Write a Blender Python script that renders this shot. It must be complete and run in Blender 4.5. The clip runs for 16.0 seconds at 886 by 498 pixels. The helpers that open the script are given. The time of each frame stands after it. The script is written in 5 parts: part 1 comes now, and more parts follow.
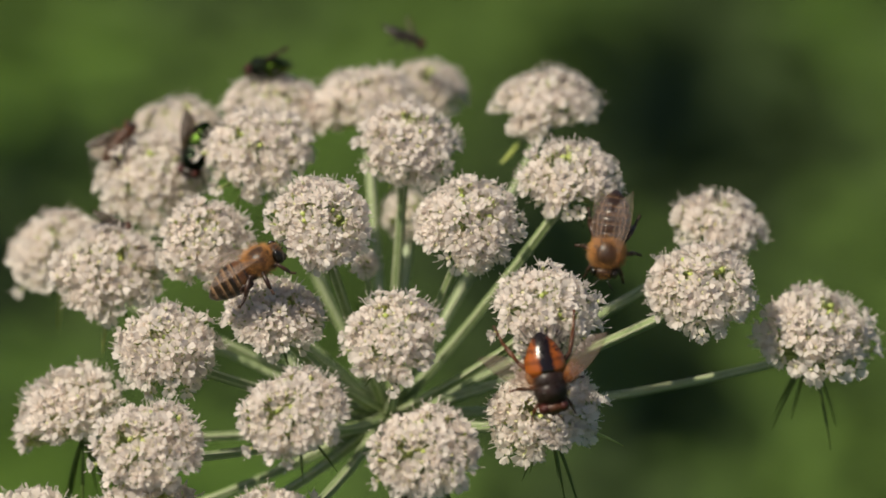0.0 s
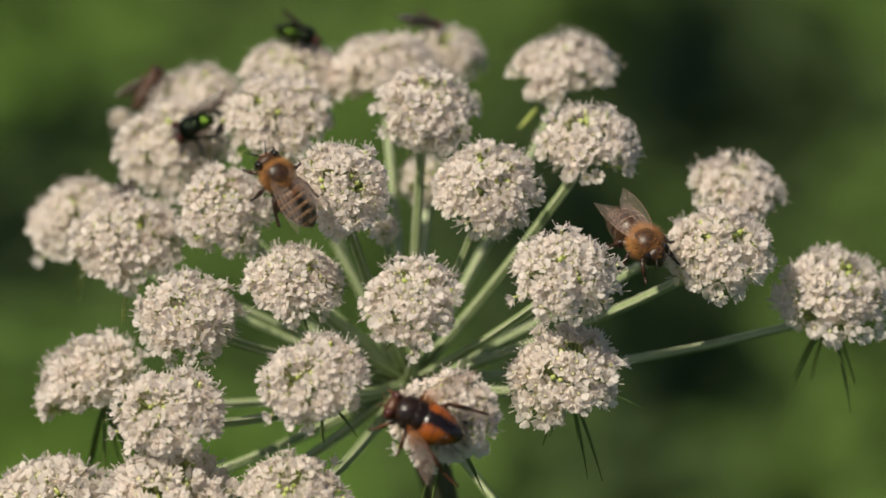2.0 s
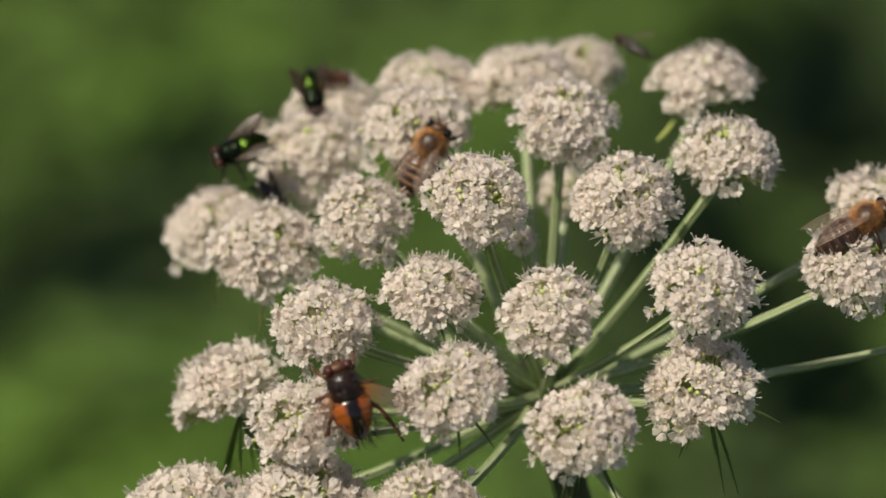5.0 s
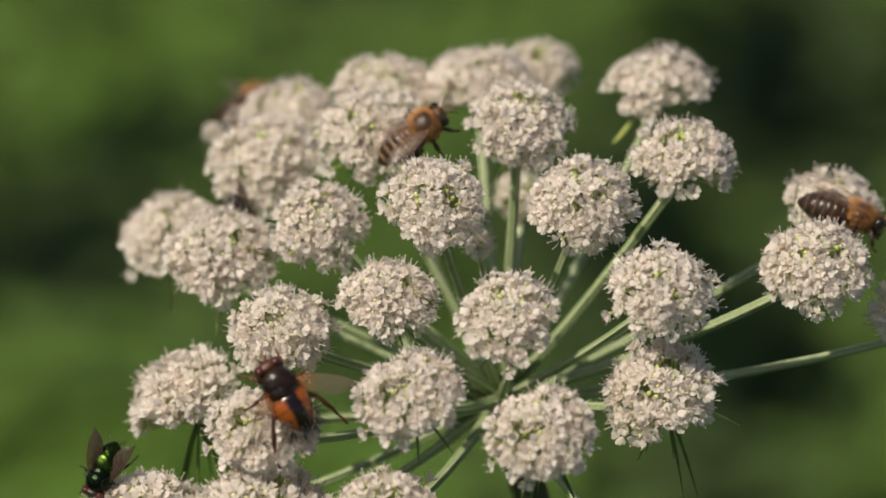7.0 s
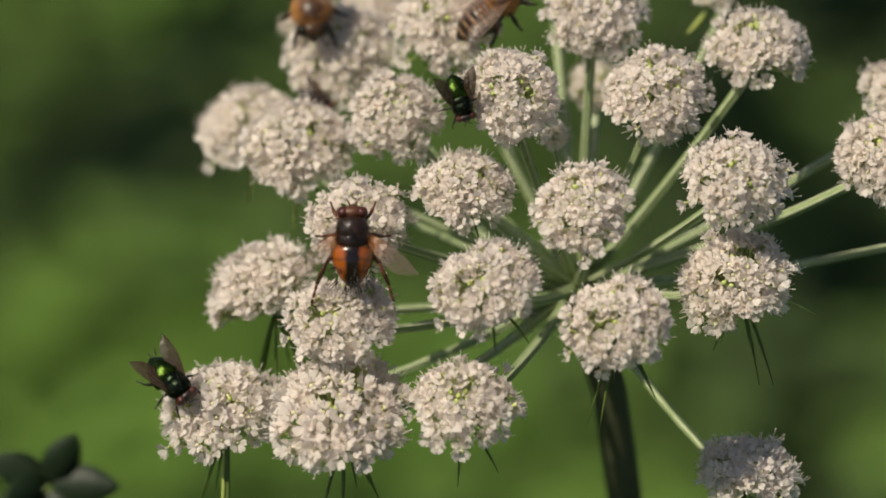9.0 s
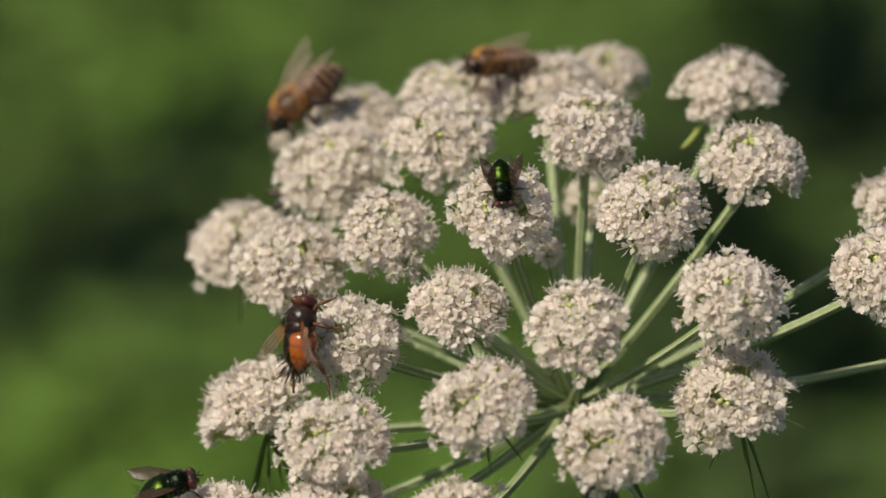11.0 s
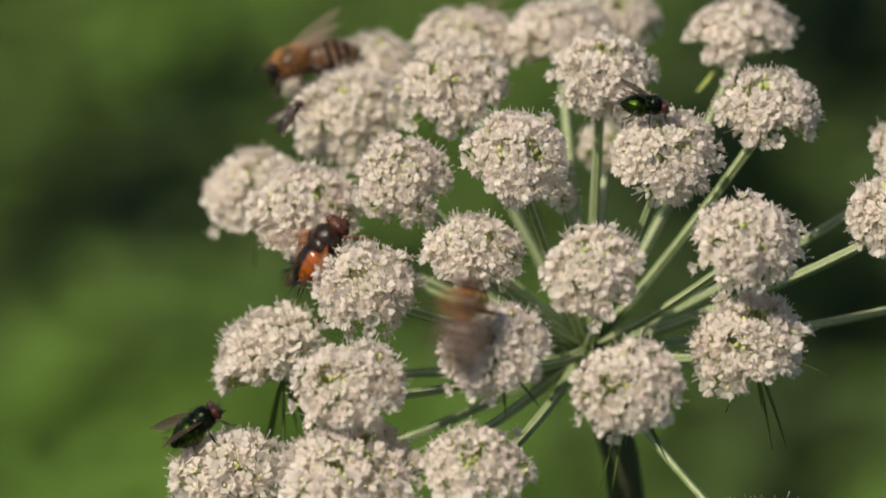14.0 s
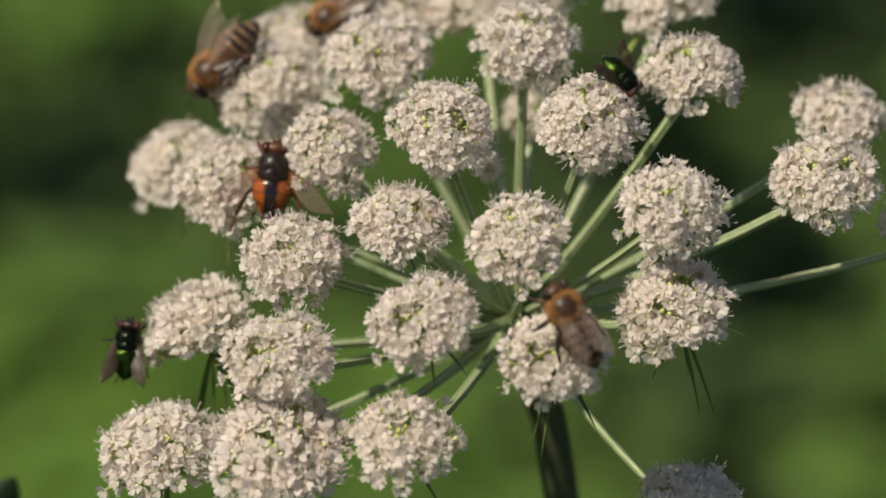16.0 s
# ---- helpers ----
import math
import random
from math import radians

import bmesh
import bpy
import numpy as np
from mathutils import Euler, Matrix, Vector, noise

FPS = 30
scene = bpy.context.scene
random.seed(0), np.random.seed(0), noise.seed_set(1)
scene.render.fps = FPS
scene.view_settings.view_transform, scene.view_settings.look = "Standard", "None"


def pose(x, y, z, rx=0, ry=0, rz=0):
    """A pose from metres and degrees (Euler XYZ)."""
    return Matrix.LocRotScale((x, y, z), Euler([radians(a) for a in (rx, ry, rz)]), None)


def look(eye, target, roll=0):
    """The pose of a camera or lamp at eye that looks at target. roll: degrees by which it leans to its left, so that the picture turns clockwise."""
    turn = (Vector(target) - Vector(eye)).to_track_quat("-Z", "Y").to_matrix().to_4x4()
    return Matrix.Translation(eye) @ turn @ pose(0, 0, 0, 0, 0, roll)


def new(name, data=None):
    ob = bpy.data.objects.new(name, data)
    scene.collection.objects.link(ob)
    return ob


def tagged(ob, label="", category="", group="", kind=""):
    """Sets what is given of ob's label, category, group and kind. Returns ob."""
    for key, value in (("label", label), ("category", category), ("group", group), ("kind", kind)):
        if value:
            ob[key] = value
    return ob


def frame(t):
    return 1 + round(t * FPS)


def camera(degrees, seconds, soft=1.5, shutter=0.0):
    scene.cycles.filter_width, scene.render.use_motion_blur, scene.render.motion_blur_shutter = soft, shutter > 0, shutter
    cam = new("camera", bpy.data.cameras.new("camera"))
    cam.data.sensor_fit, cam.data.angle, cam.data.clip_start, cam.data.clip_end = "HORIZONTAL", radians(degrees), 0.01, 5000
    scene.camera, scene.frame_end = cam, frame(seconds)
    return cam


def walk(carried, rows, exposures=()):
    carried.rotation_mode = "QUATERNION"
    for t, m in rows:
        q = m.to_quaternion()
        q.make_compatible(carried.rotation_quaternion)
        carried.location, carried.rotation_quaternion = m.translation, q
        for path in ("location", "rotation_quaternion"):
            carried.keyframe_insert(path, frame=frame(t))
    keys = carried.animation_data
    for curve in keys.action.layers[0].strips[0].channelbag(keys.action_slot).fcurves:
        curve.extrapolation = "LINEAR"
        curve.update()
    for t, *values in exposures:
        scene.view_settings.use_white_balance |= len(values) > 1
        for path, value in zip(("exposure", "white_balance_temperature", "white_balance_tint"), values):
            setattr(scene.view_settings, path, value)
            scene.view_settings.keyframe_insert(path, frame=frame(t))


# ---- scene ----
cam = camera(10.0, 16.0, soft=1.7, shutter=0.3)
walk(cam, [
    (0, pose(-0.01666, -0.59289, 1.44505, 61.5839, -1.6440, -1.3705)),
    (0.5, pose(-0.01755, -0.59260, 1.44533, 61.3463, -1.3910, -1.6422)),
    (1, pose(-0.01641, -0.59269, 1.44542, 61.1126, -1.3880, -1.5806)),
    (1.5, pose(-0.01618, -0.59376, 1.44520, 61.2206, -1.0537, -1.4978)),
    (2, pose(-0.01580, -0.59431, 1.44552, 61.2123, -1.0468, -1.3645)),
    (2.5, pose(-0.01551, -0.59472, 1.44489, 60.9234, -0.9018, -1.1833)),
    (3, pose(-0.01705, -0.59458, 1.44486, 60.5825, -0.9616, -0.6208)),
    (3.5, pose(-0.01745, -0.59374, 1.44436, 61.6016, -0.6834, -0.3983)),
    (4, pose(-0.01865, -0.59391, 1.44365, 62.1413, -0.6761, -0.0505)),
    (4.2, pose(-0.01827, -0.59439, 1.44354, 61.8540, -0.8424, 0.0748)),
    (6.3, pose(-0.01781, -0.59285, 1.44645, 61.2502, -0.6189, -0.1688)),
    (6.5, pose(-0.01898, -0.59165, 1.44526, 61.3323, -0.5835, -0.2695)),
    (7, pose(-0.01884, -0.59121, 1.44575, 61.2247, -0.7265, -0.6205)),
    (7.5, pose(-0.02021, -0.59120, 1.44617, 60.8176, -0.3587, -0.3015)),
    (8, pose(-0.01960, -0.59086, 1.44624, 60.6085, -0.1570, -0.0800)),
    (8.5, pose(-0.01933, -0.59053, 1.44713, 59.8688, 0.0560, -0.0533)),
    (9, pose(-0.01820, -0.59379, 1.44752, 59.9603, 0.0000, 0.0205)),
    (9.5, pose(-0.01888, -0.59501, 1.44823, 60.6531, 0.3419, -0.3728)),
    (9.7, pose(-0.01785, -0.59330, 1.44779, 60.8567, 0.0688, -0.3184)),
    (12, pose(-0.01945, -0.58807, 1.44669, 61.1655, 0.2176, -0.1181)),
    (12.5, pose(-0.01992, -0.58851, 1.44572, 61.2505, 0.1096, -0.2166)),
    (13, pose(-0.02030, -0.58742, 1.44657, 61.3099, 0.0393, -0.1768)),
    (13.5, pose(-0.02076, -0.58802, 1.44582, 61.3783, 0.1751, -0.3218)),
    (14, pose(-0.01972, -0.58764, 1.44563, 60.5593, 0.3650, -0.2305)),
    (14.5, pose(-0.01950, -0.58926, 1.44616, 60.1011, 0.2281, -0.4504)),
    (15, pose(-0.01893, -0.59208, 1.44748, 59.8408, 0.0497, -0.6630)),
    (15.5, pose(-0.01908, -0.59045, 1.44771, 59.8449, 0.4088, -0.9838)),
    (16, pose(-0.01932, -0.59074, 1.44781, 60.1782, 0.7032, -1.3359)),
])
# a long macro lens with its shallow depth of field
cam.data.dof.use_dof = True
cam.data.dof.focus_distance = 0.647
cam.data.dof.aperture_fstop = 13.5
cam.data.dof.aperture_blades = 7

# ---- world and sun ----
SUN_WAY = Vector((-0.50, -0.26, 0.825)).normalized()
world = bpy.data.worlds.new("open_sky")
scene.world = world
world.use_nodes = True
wn = world.node_tree.nodes
wl = world.node_tree.links
sky = wn.new("ShaderNodeTexSky")
sky.sky_type = "NISHITA"
sky.sun_disc = False
sky.sun_elevation = math.asin(SUN_WAY.z)
sky.sun_rotation = math.atan2(SUN_WAY.x, SUN_WAY.y)
wn["Background"].inputs["Strength"].default_value = 0.058
wl.new(sky.outputs["Color"], wn["Background"].inputs["Color"])
sun_data = bpy.data.lights.new("sun", "SUN")
sun_data.energy = 4.5
sun_data.angle = radians(0.5)
sun_data.color = (1.0, 0.915, 0.74)
sun = new("sun", sun_data)
sun.matrix_world = look(SUN_WAY * 20, (0, 0, 0))
scene.view_settings.exposure = 0.0

# ---- materials ----
def material(name, base, dark, rough=0.6, grain=900.0, blotch=120.0, bump=0.15, metal=0.0, through_light=0.0, coat=0.0, island=0.0, shine=0.5, sheen=0.0, bump_distance=0.0002):
    """A surface of two colours mixed at two scales, with fine relief."""
    m = bpy.data.materials.new(name)
    m.use_nodes = True
    n, l = m.node_tree.nodes, m.node_tree.links
    b = n["Principled BSDF"]
    geo = n.new("ShaderNodeNewGeometry")
    tex = n.new("ShaderNodeTexCoord")
    fine = n.new("ShaderNodeTexNoise")
    fine.inputs["Scale"].default_value = grain
    fine.inputs["Detail"].default_value = 3
    wide = n.new("ShaderNodeTexNoise")
    wide.inputs["Scale"].default_value = blotch
    wide.inputs["Detail"].default_value = 2
    for t in (fine, wide):
        l.new(tex.outputs["Object"], t.inputs["Vector"])
    add = n.new("ShaderNodeMath")
    add.operation = "ADD"
    l.new(fine.outputs["Fac"], add.inputs[0])
    l.new(wide.outputs["Fac"], add.inputs[1])
    half = n.new("ShaderNodeMapRange")
    half.inputs["From Min"].default_value = 0.7
    half.inputs["From Max"].default_value = 1.3
    l.new(add.outputs[0], half.inputs["Value"])
    mix = n.new("ShaderNodeMix")
    mix.data_type = "RGBA"
    mix.inputs[6].default_value = (*dark, 1)
    mix.inputs[7].default_value = (*base, 1)
    l.new(half.outputs[0], mix.inputs[0])
    colour = mix.outputs[2]
    if island:
        hsv = n.new("ShaderNodeHueSaturation")
        rng = n.new("ShaderNodeMapRange")
        rng.inputs["To Min"].default_value = 1 - island
        rng.inputs["To Max"].default_value = 1 + island
        l.new(geo.outputs["Random Per Island"], rng.inputs["Value"])
        l.new(rng.outputs[0], hsv.inputs["Value"])
        l.new(colour, hsv.inputs["Color"])
        colour = hsv.outputs["Color"]
    l.new(colour, b.inputs["Base Color"])
    b.inputs["Roughness"].default_value = rough
    b.inputs["Metallic"].default_value = metal
    b.inputs["Specular IOR Level"].default_value = shine
    b.inputs["Coat Weight"].default_value = coat
    b.inputs["Sheen Weight"].default_value = sheen
    if bump:
        bp = n.new("ShaderNodeBump")
        bp.inputs["Strength"].default_value = bump
        bp.inputs["Distance"].default_value = bump_distance
        l.new(fine.outputs["Fac"], bp.inputs["Height"])
        l.new(bp.outputs["Normal"], b.inputs["Normal"])
    if through_light:
        tr = n.new("ShaderNodeBsdfTranslucent")
        l.new(colour, tr.inputs["Color"])
        ms = n.new("ShaderNodeMixShader")
        ms.inputs["Fac"].default_value = through_light
        l.new(b.outputs[0], ms.inputs[1])
        l.new(tr.outputs[0], ms.inputs[2])
        l.new(ms.outputs[0], n["Material Output"].inputs["Surface"])
    return m


PETAL = material("petal", (0.950, 0.872, 0.812), (0.905, 0.818, 0.753), 0.45, 1500, 160, 0.1, through_light=0.53, island=0.05)
STAMEN = material("stamen", (0.92, 0.86, 0.82), (0.85, 0.77, 0.72), 0.5, 1500, 200, 0.0, through_light=0.3)
ANTHER = material("anther", (0.84, 0.75, 0.70), (0.70, 0.58, 0.52), 0.7, 3000, 300, 0.0)
STYLE = material("style_base", (0.70, 0.66, 0.42), (0.58, 0.56, 0.30), 0.4, 2500, 300, 0.1)
OVARY = material("ovary", (0.50, 0.55, 0.16), (0.36, 0.44, 0.10), 0.45, 2500, 300, 0.1)
PEDICEL = material("pedicel", (0.54, 0.62, 0.27), (0.42, 0.50, 0.18), 0.5, 1500, 200, 0.1)
RAY = material("ray_skin", (0.33, 0.40, 0.20), (0.19, 0.26, 0.10), 0.38, 1600, 120, 0.25)
RAY_RIB = material("ray_rib_skin", (0.66, 0.67, 0.49), (0.50, 0.54, 0.33), 0.38, 1600, 120, 0.2)
# stem colour darkened to carry the shade under the umbel
STEM = material("shaded_stem_skin", (0.10, 0.105, 0.052), (0.055, 0.062, 0.03), 0.5, 1200, 90, 0.3)
BRACT = material("bract_skin", (0.17, 0.24, 0.06), (0.10, 0.15, 0.03), 0.5, 1500, 200, 0.1, through_light=0.25)
LEAF = material("leaf_skin", (0.160, 0.255, 0.058), (0.104, 0.174, 0.037), 0.6, 60, 9, 0.3, shine=0.2, through_light=0.35, island=0.35, bump_distance=0.002)
# leaf colour darkened to paint the deep shade of the background
SHADED_LEAF = material("shaded_leaf_skin", (0.060, 0.090, 0.030), (0.036, 0.058, 0.019), 0.7, 300, 60, 0.3, shine=0.12)
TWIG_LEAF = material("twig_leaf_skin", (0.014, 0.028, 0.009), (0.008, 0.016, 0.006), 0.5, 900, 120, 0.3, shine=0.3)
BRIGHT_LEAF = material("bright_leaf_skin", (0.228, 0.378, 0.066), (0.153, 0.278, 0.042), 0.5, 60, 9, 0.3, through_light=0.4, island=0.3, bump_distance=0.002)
SOIL = material("meadow_ground", (0.045, 0.085, 0.020), (0.016, 0.030, 0.009), 0.9, 40, 5, 0.6, shine=0.1, bump_distance=0.02)


# ---- mesh helpers ----
def part(name, bm, mat, parent=None, label="", smooth=True):
    """Links a bmesh as one mesh object under a thing or a part."""
    me = bpy.data.meshes.new(name)
    bm.to_mesh(me)
    bm.free()
    for m in (mat if isinstance(mat, (list, tuple)) else (mat,)):
        me.materials.append(m)
    if smooth:
        me.polygons.foreach_set("use_smooth", [True] * len(me.polygons))
    ob = new(name, me)
    ob.parent = parent
    if label:
        tagged(ob, label)
    return ob


def shared(name, me, parent, m=None):
    ob = new(name, me)
    ob.parent = parent
    if m is not None:
        ob.matrix_basis = m
    return ob


def tube(bm, points, radii, sides=8, ridge=0.0, mat=0, cap=True):
    """A tube along points; ridge alternates the radius round it."""
    pts = [Vector(p) for p in points]
    rings = []
    side = None
    for i, p in enumerate(pts):
        way = (pts[min(i + 1, len(pts) - 1)] - pts[max(i - 1, 0)]).normalized()
        if side is None:
            side = way.orthogonal().normalized()
        side = (side - way * side.dot(way)).normalized()
        other = way.cross(side)
        r = radii[i] if isinstance(radii, (list, tuple)) else radii
        ring = []
        for k in range(sides):
            a = 2 * math.pi * k / sides
            rr = r * (1 + (ridge if k % 2 else -ridge))
            ring.append(bm.verts.new(p + side * (rr * math.cos(a)) + other * (rr * math.sin(a))))
        rings.append(ring)
    for a, b in zip(rings, rings[1:]):
        for k in range(sides):
            f = bm.faces.new((a[k], a[(k + 1) % sides], b[(k + 1) % sides], b[k]))
            f.material_index = mat
    if cap:
        for ring in (list(reversed(rings[0])), rings[-1]):
            bm.faces.new(ring).material_index = mat
    return rings


def ribbed(bm, points, radii, ribs, turn):
    """A stalk with sharp pale ribs (second material) and furrows between them."""
    pts = [Vector(p) for p in points]
    rings, side = [], None
    for i, p in enumerate(pts):
        way = (pts[min(i + 1, len(pts) - 1)] - pts[max(i - 1, 0)]).normalized()
        if side is None:
            side = way.orthogonal().normalized()
            side = Matrix.Rotation(turn, 3, way) @ side
        side = (side - way * side.dot(way)).normalized()
        other = way.cross(side)
        ring = []
        for k in range(ribs * 4):
            a = 2 * math.pi * k / (ribs * 4)
            rr = radii[i] * (1.12, 1.12, 0.80, 0.80)[k % 4]
            ring.append(bm.verts.new(p + side * (rr * math.cos(a)) + other * (rr * math.sin(a))))
        rings.append(ring)
    n = ribs * 4
    for a, b in zip(rings, rings[1:]):
        for k in range(n):
            f = bm.faces.new((a[k], a[(k + 1) % n], b[(k + 1) % n], b[k]))
            f.material_index = 1 if k % 4 == 0 else 0
    bm.faces.new(list(reversed(rings[0])))
    bm.faces.new(rings[-1])


def frame_of(way, turn=0.0):
    """A turn that takes +z to way."""
    return way.to_track_quat("Z", "Y").to_matrix().to_4x4() @ Matrix.Rotation(turn, 4, "Z")


MM = 0.001


def floret_shape(rng, bud=False):
    """Vertices and faces (with material numbers) of one floret, +z outwards, in metres."""
    verts, faces = [], []
    s = 0.92 if bud else 1.0
    o = 1.75 if bud else 1.0

    def v(x, y, z):
        verts.append((x * MM * s, y * MM * s, z * MM * s))
        return len(verts) - 1

    # swollen green ovary with its two-humped top
    low = [v(0.16 * math.cos(a), 0.16 * math.sin(a), -0.75) for a in (0, 1.57, 3.14, 4.71)]
    wide = [v(0.36 * o * math.cos(a), 0.30 * o * math.sin(a), -0.14) for a in (0.3, 1.87, 3.44, 5.01)]
    top = v(0, 0, 0.24 * o)
    for k in range(4):
        faces.append(((low[k], low[(k + 1) % 4], wide[(k + 1) % 4], wide[k]), 2))
        faces.append(((wide[k], wide[(k + 1) % 4], top), 2 if bud else 4))
    def foot(angle):
        """The rim point of the ovary nearest to that angle, where petals and stamens spring."""
        return wide[round((angle - 0.3) / 1.571) % 4]

    # five rounded, notched petals, some cupped and some spread
    opening = rng.uniform(0.0, 1.0)
    for k in range(5):
        a = 2 * math.pi * (k + rng.uniform(-0.12, 0.12)) / 5
        if rng.random() < (0.75 if bud else 0.05):
            continue
        c, d = math.cos(a), math.sin(a)
        size = rng.uniform(0.90, 1.16)
        open_k = min(1.0, max(0.0, opening + rng.uniform(-0.3, 0.3)))
        lean, curl = 0.72 - 0.58 * open_k, rng.uniform(-0.16, 0.16)
        roll = rng.uniform(-0.28, 0.28)

        def at(r, w, z):
            r, w, z = r * size, w * size, (z + lean * r) * size + w * roll
            return v(r * c - w * d, r * d + w * c, z)

        rows = []
        for r, w, z, arch in ((0.34, 0.22, 0.03, -0.02), (0.66, 0.43, 0.09, -0.03), (0.94, 0.46, 0.14, 0.03)):
            rows.append((at(r, -w, z), at(r + 0.04, 0, z + arch), at(r, w, z)))
        end = (at(1.12, -0.26, 0.14 - curl), at(1.00, 0.0, 0.18 - curl), at(1.12, 0.26, 0.14 - curl))
        rows.append(end)
        base = foot(a)
        faces += [((base, rows[0][1], rows[0][0]), 0), ((base, rows[0][2], rows[0][1]), 0)]
        for p, q in zip(rows, rows[1:]):
            faces += [((p[0], p[1], q[1], q[0]), 0), ((p[1], p[2], q[2], q[1]), 0)]
    if not bud:
        for k in range(5):
            if rng.random() < 0.22:
                continue
            a = 2 * math.pi * (k + 0.5 + rng.uniform(-0.2, 0.2)) / 5
            reach, high = rng.uniform(0.45, 1.30), rng.uniform(0.75, 1.6)
            c, d = math.cos(a), math.sin(a)
            w = 0.042
            mid, far = (reach * 0.72, high * 0.55), (reach, high)
            rings = []
            base = foot(a)
            for r, z in (mid, far):
                rings.append((v(r * c - w * d, r * d + w * c, z), v(r * c + w * d, r * d - w * c, z), v((r + 0.08) * c, (r + 0.08) * d, z - 0.02)))
            p, q = rings
            for j in range(3):
                faces.append(((base, p[(j + 1) % 3], p[j]), 1))
                faces.append(((p[j], p[(j + 1) % 3], q[(j + 1) % 3], q[j]), 1))
            # the pale anther on its end
            g, px, py = 0.09, (reach + 0.03) * c, (reach + 0.03) * d
            eq = [v(px + g * math.cos(b), py + g * math.sin(b), high + 0.08) for b in (a + 2.1, a - 2.1, a)]
            up = v(px, py, high + 0.18)
            for j in range(3):
                faces.append(((q[j], q[(j + 1) % 3], eq[(j + 1) % 3], eq[j]), 3))
                faces.append(((eq[j], eq[(j + 1) % 3], up), 3))
    return verts, faces


def mesh_of(name, verts, faces, mats):
    me = bpy.data.meshes.new(name)
    me.from_pydata(verts, [], [f for f, _ in faces])
    for m in mats:
        me.materials.append(m)
    me.polygons.foreach_set("material_index", [k for _, k in faces])
    me.polygons.foreach_set("use_smooth", [True] * len(me.polygons))
    return me


FLORET_MATS = (PETAL, STAMEN, OVARY, ANTHER, STYLE)
shape_rng = random.Random(4)
FLORETS = [floret_shape(shape_rng) for _ in range(12)]
BUDS = [floret_shape(shape_rng, True) for _ in range(3)]

FLORET_MESHES = [mesh_of("floret", *s, FLORET_MATS) for s in FLORETS]
BUD_MESHES = [mesh_of("floret", *s, FLORET_MATS) for s in BUDS]


def floret_places(rng, radius, count, spread):
    """Where the florets of one head sit: an uneven dome about its base, axis +z, with greener buds at the crown."""
    places = []
    phase = rng.uniform(0, 6.28)
    shift = Vector((rng.uniform(-9, 9), rng.uniform(-9, 9), rng.uniform(-9, 9)))
    lump = [(rng.uniform(0, 6.28), rng.uniform(1, 3), rng.uniform(0.02, 0.05)) for _ in range(4)]
    for k in range(count):
        u = (k + 0.5) / count
        th = math.acos(1 - u * (1 - math.cos(spread))) + rng.uniform(-0.06, 0.06)
        ph = phase + 2.39996 * k + rng.uniform(-0.12, 0.12)
        th = abs(th)
        r = radius * (1 + rng.uniform(-0.14, 0.06) + sum(g * math.sin(f * ph + p) * math.sin(th) for p, f, g in lump))
        lobe = noise.noise(Vector((math.sin(th) * math.cos(ph), math.sin(th) * math.sin(ph), math.cos(th))) * 2.3 + shift)
        r *= 1 + 0.13 * lobe
        bud = th < 0.5 and lobe < 0.15 and rng.random() < 0.42
        if bud:
            r *= rng.uniform(0.95, 1.01)
        if th > spread - 0.3:
            r *= rng.uniform(0.84, 1.05)
            if lobe < -0.12:
                continue
        way = Vector((math.sin(th) * math.cos(ph), math.sin(th) * math.sin(ph), math.cos(th) * 0.94))
        facing = (way + Vector((rng.uniform(-0.3, 0.3), rng.uniform(-0.3, 0.3), rng.uniform(-0.05, 0.35)))).normalized()
        places.append((way * r, facing, rng.uniform(0, 6.28), rng.uniform(0.84, 1.10), bud))
        # smaller florets fill the gaps a little deeper in
        if k % 4 == 0:
            turn = Matrix.Rotation(0.07, 3, "X") @ Matrix.Rotation(0.09, 3, "Y")
            places.append((turn @ way * r * 0.80, way, rng.uniform(0, 6.28), rng.uniform(0.8, 1.0), False))
    return places


def head_meshes(seed, radius, count, spread):
    """The joined florets and the pedicels of one flower head."""
    rng = random.Random(seed)
    places = floret_places(rng, radius, count, spread)
    verts, faces = [], []
    for p, facing, turn, size, bud in places:
        sv, sf = rng.choice(BUDS if bud else FLORETS)
        m = Matrix.Translation(p) @ frame_of(facing, turn) @ Matrix.Scale(size, 4)
        n0 = len(verts)
        verts += [tuple(m @ Vector(q)) for q in sv]
        faces += [(tuple(i + n0 for i in f), k) for f, k in sf]
    stalks_v, stalks_f = [], []
    for p, facing, turn, size, bud in places:
        end = p - facing * 0.0006
        side = end.orthogonal().normalized() * 0.00016
        other = end.normalized().cross(side)
        mid = end * 0.55 - Vector((0, 0, 0.0002))
        rings = []
        for c in (Vector((0, 0, -0.0002)), mid, end):
            n0 = len(stalks_v)
            stalks_v += [tuple(c + side), tuple(c - side * 0.5 + other * 0.87), tuple(c - side * 0.5 - other * 0.87)]
            rings.append(n0)
        for a, b in zip(rings, rings[1:]):
            for q in range(3):
                stalks_f.append(((a + q, a + (q + 1) % 3, b + (q + 1) % 3, b + q), 0))
    return mesh_of("floret_cover", verts, faces, FLORET_MATS), mesh_of("umbellet", stalks_v, stalks_f, (PEDICEL,)), places


HEADS = [head_meshes(10 + k, 0.0070, 158, radians(a)) for k, a in enumerate((82, 88, 80, 86, 84, 87, 81))]
SIDE_HEADS = [head_meshes(40 + k, 0.0070, 142, radians(a)) for k, a in enumerate((71, 75, 73, 77))]
FLAT_HEAD = head_meshes(29, 0.0070, 122, radians(68))
SMALL_HEAD = head_meshes(30, 0.0040, 48, radians(110))
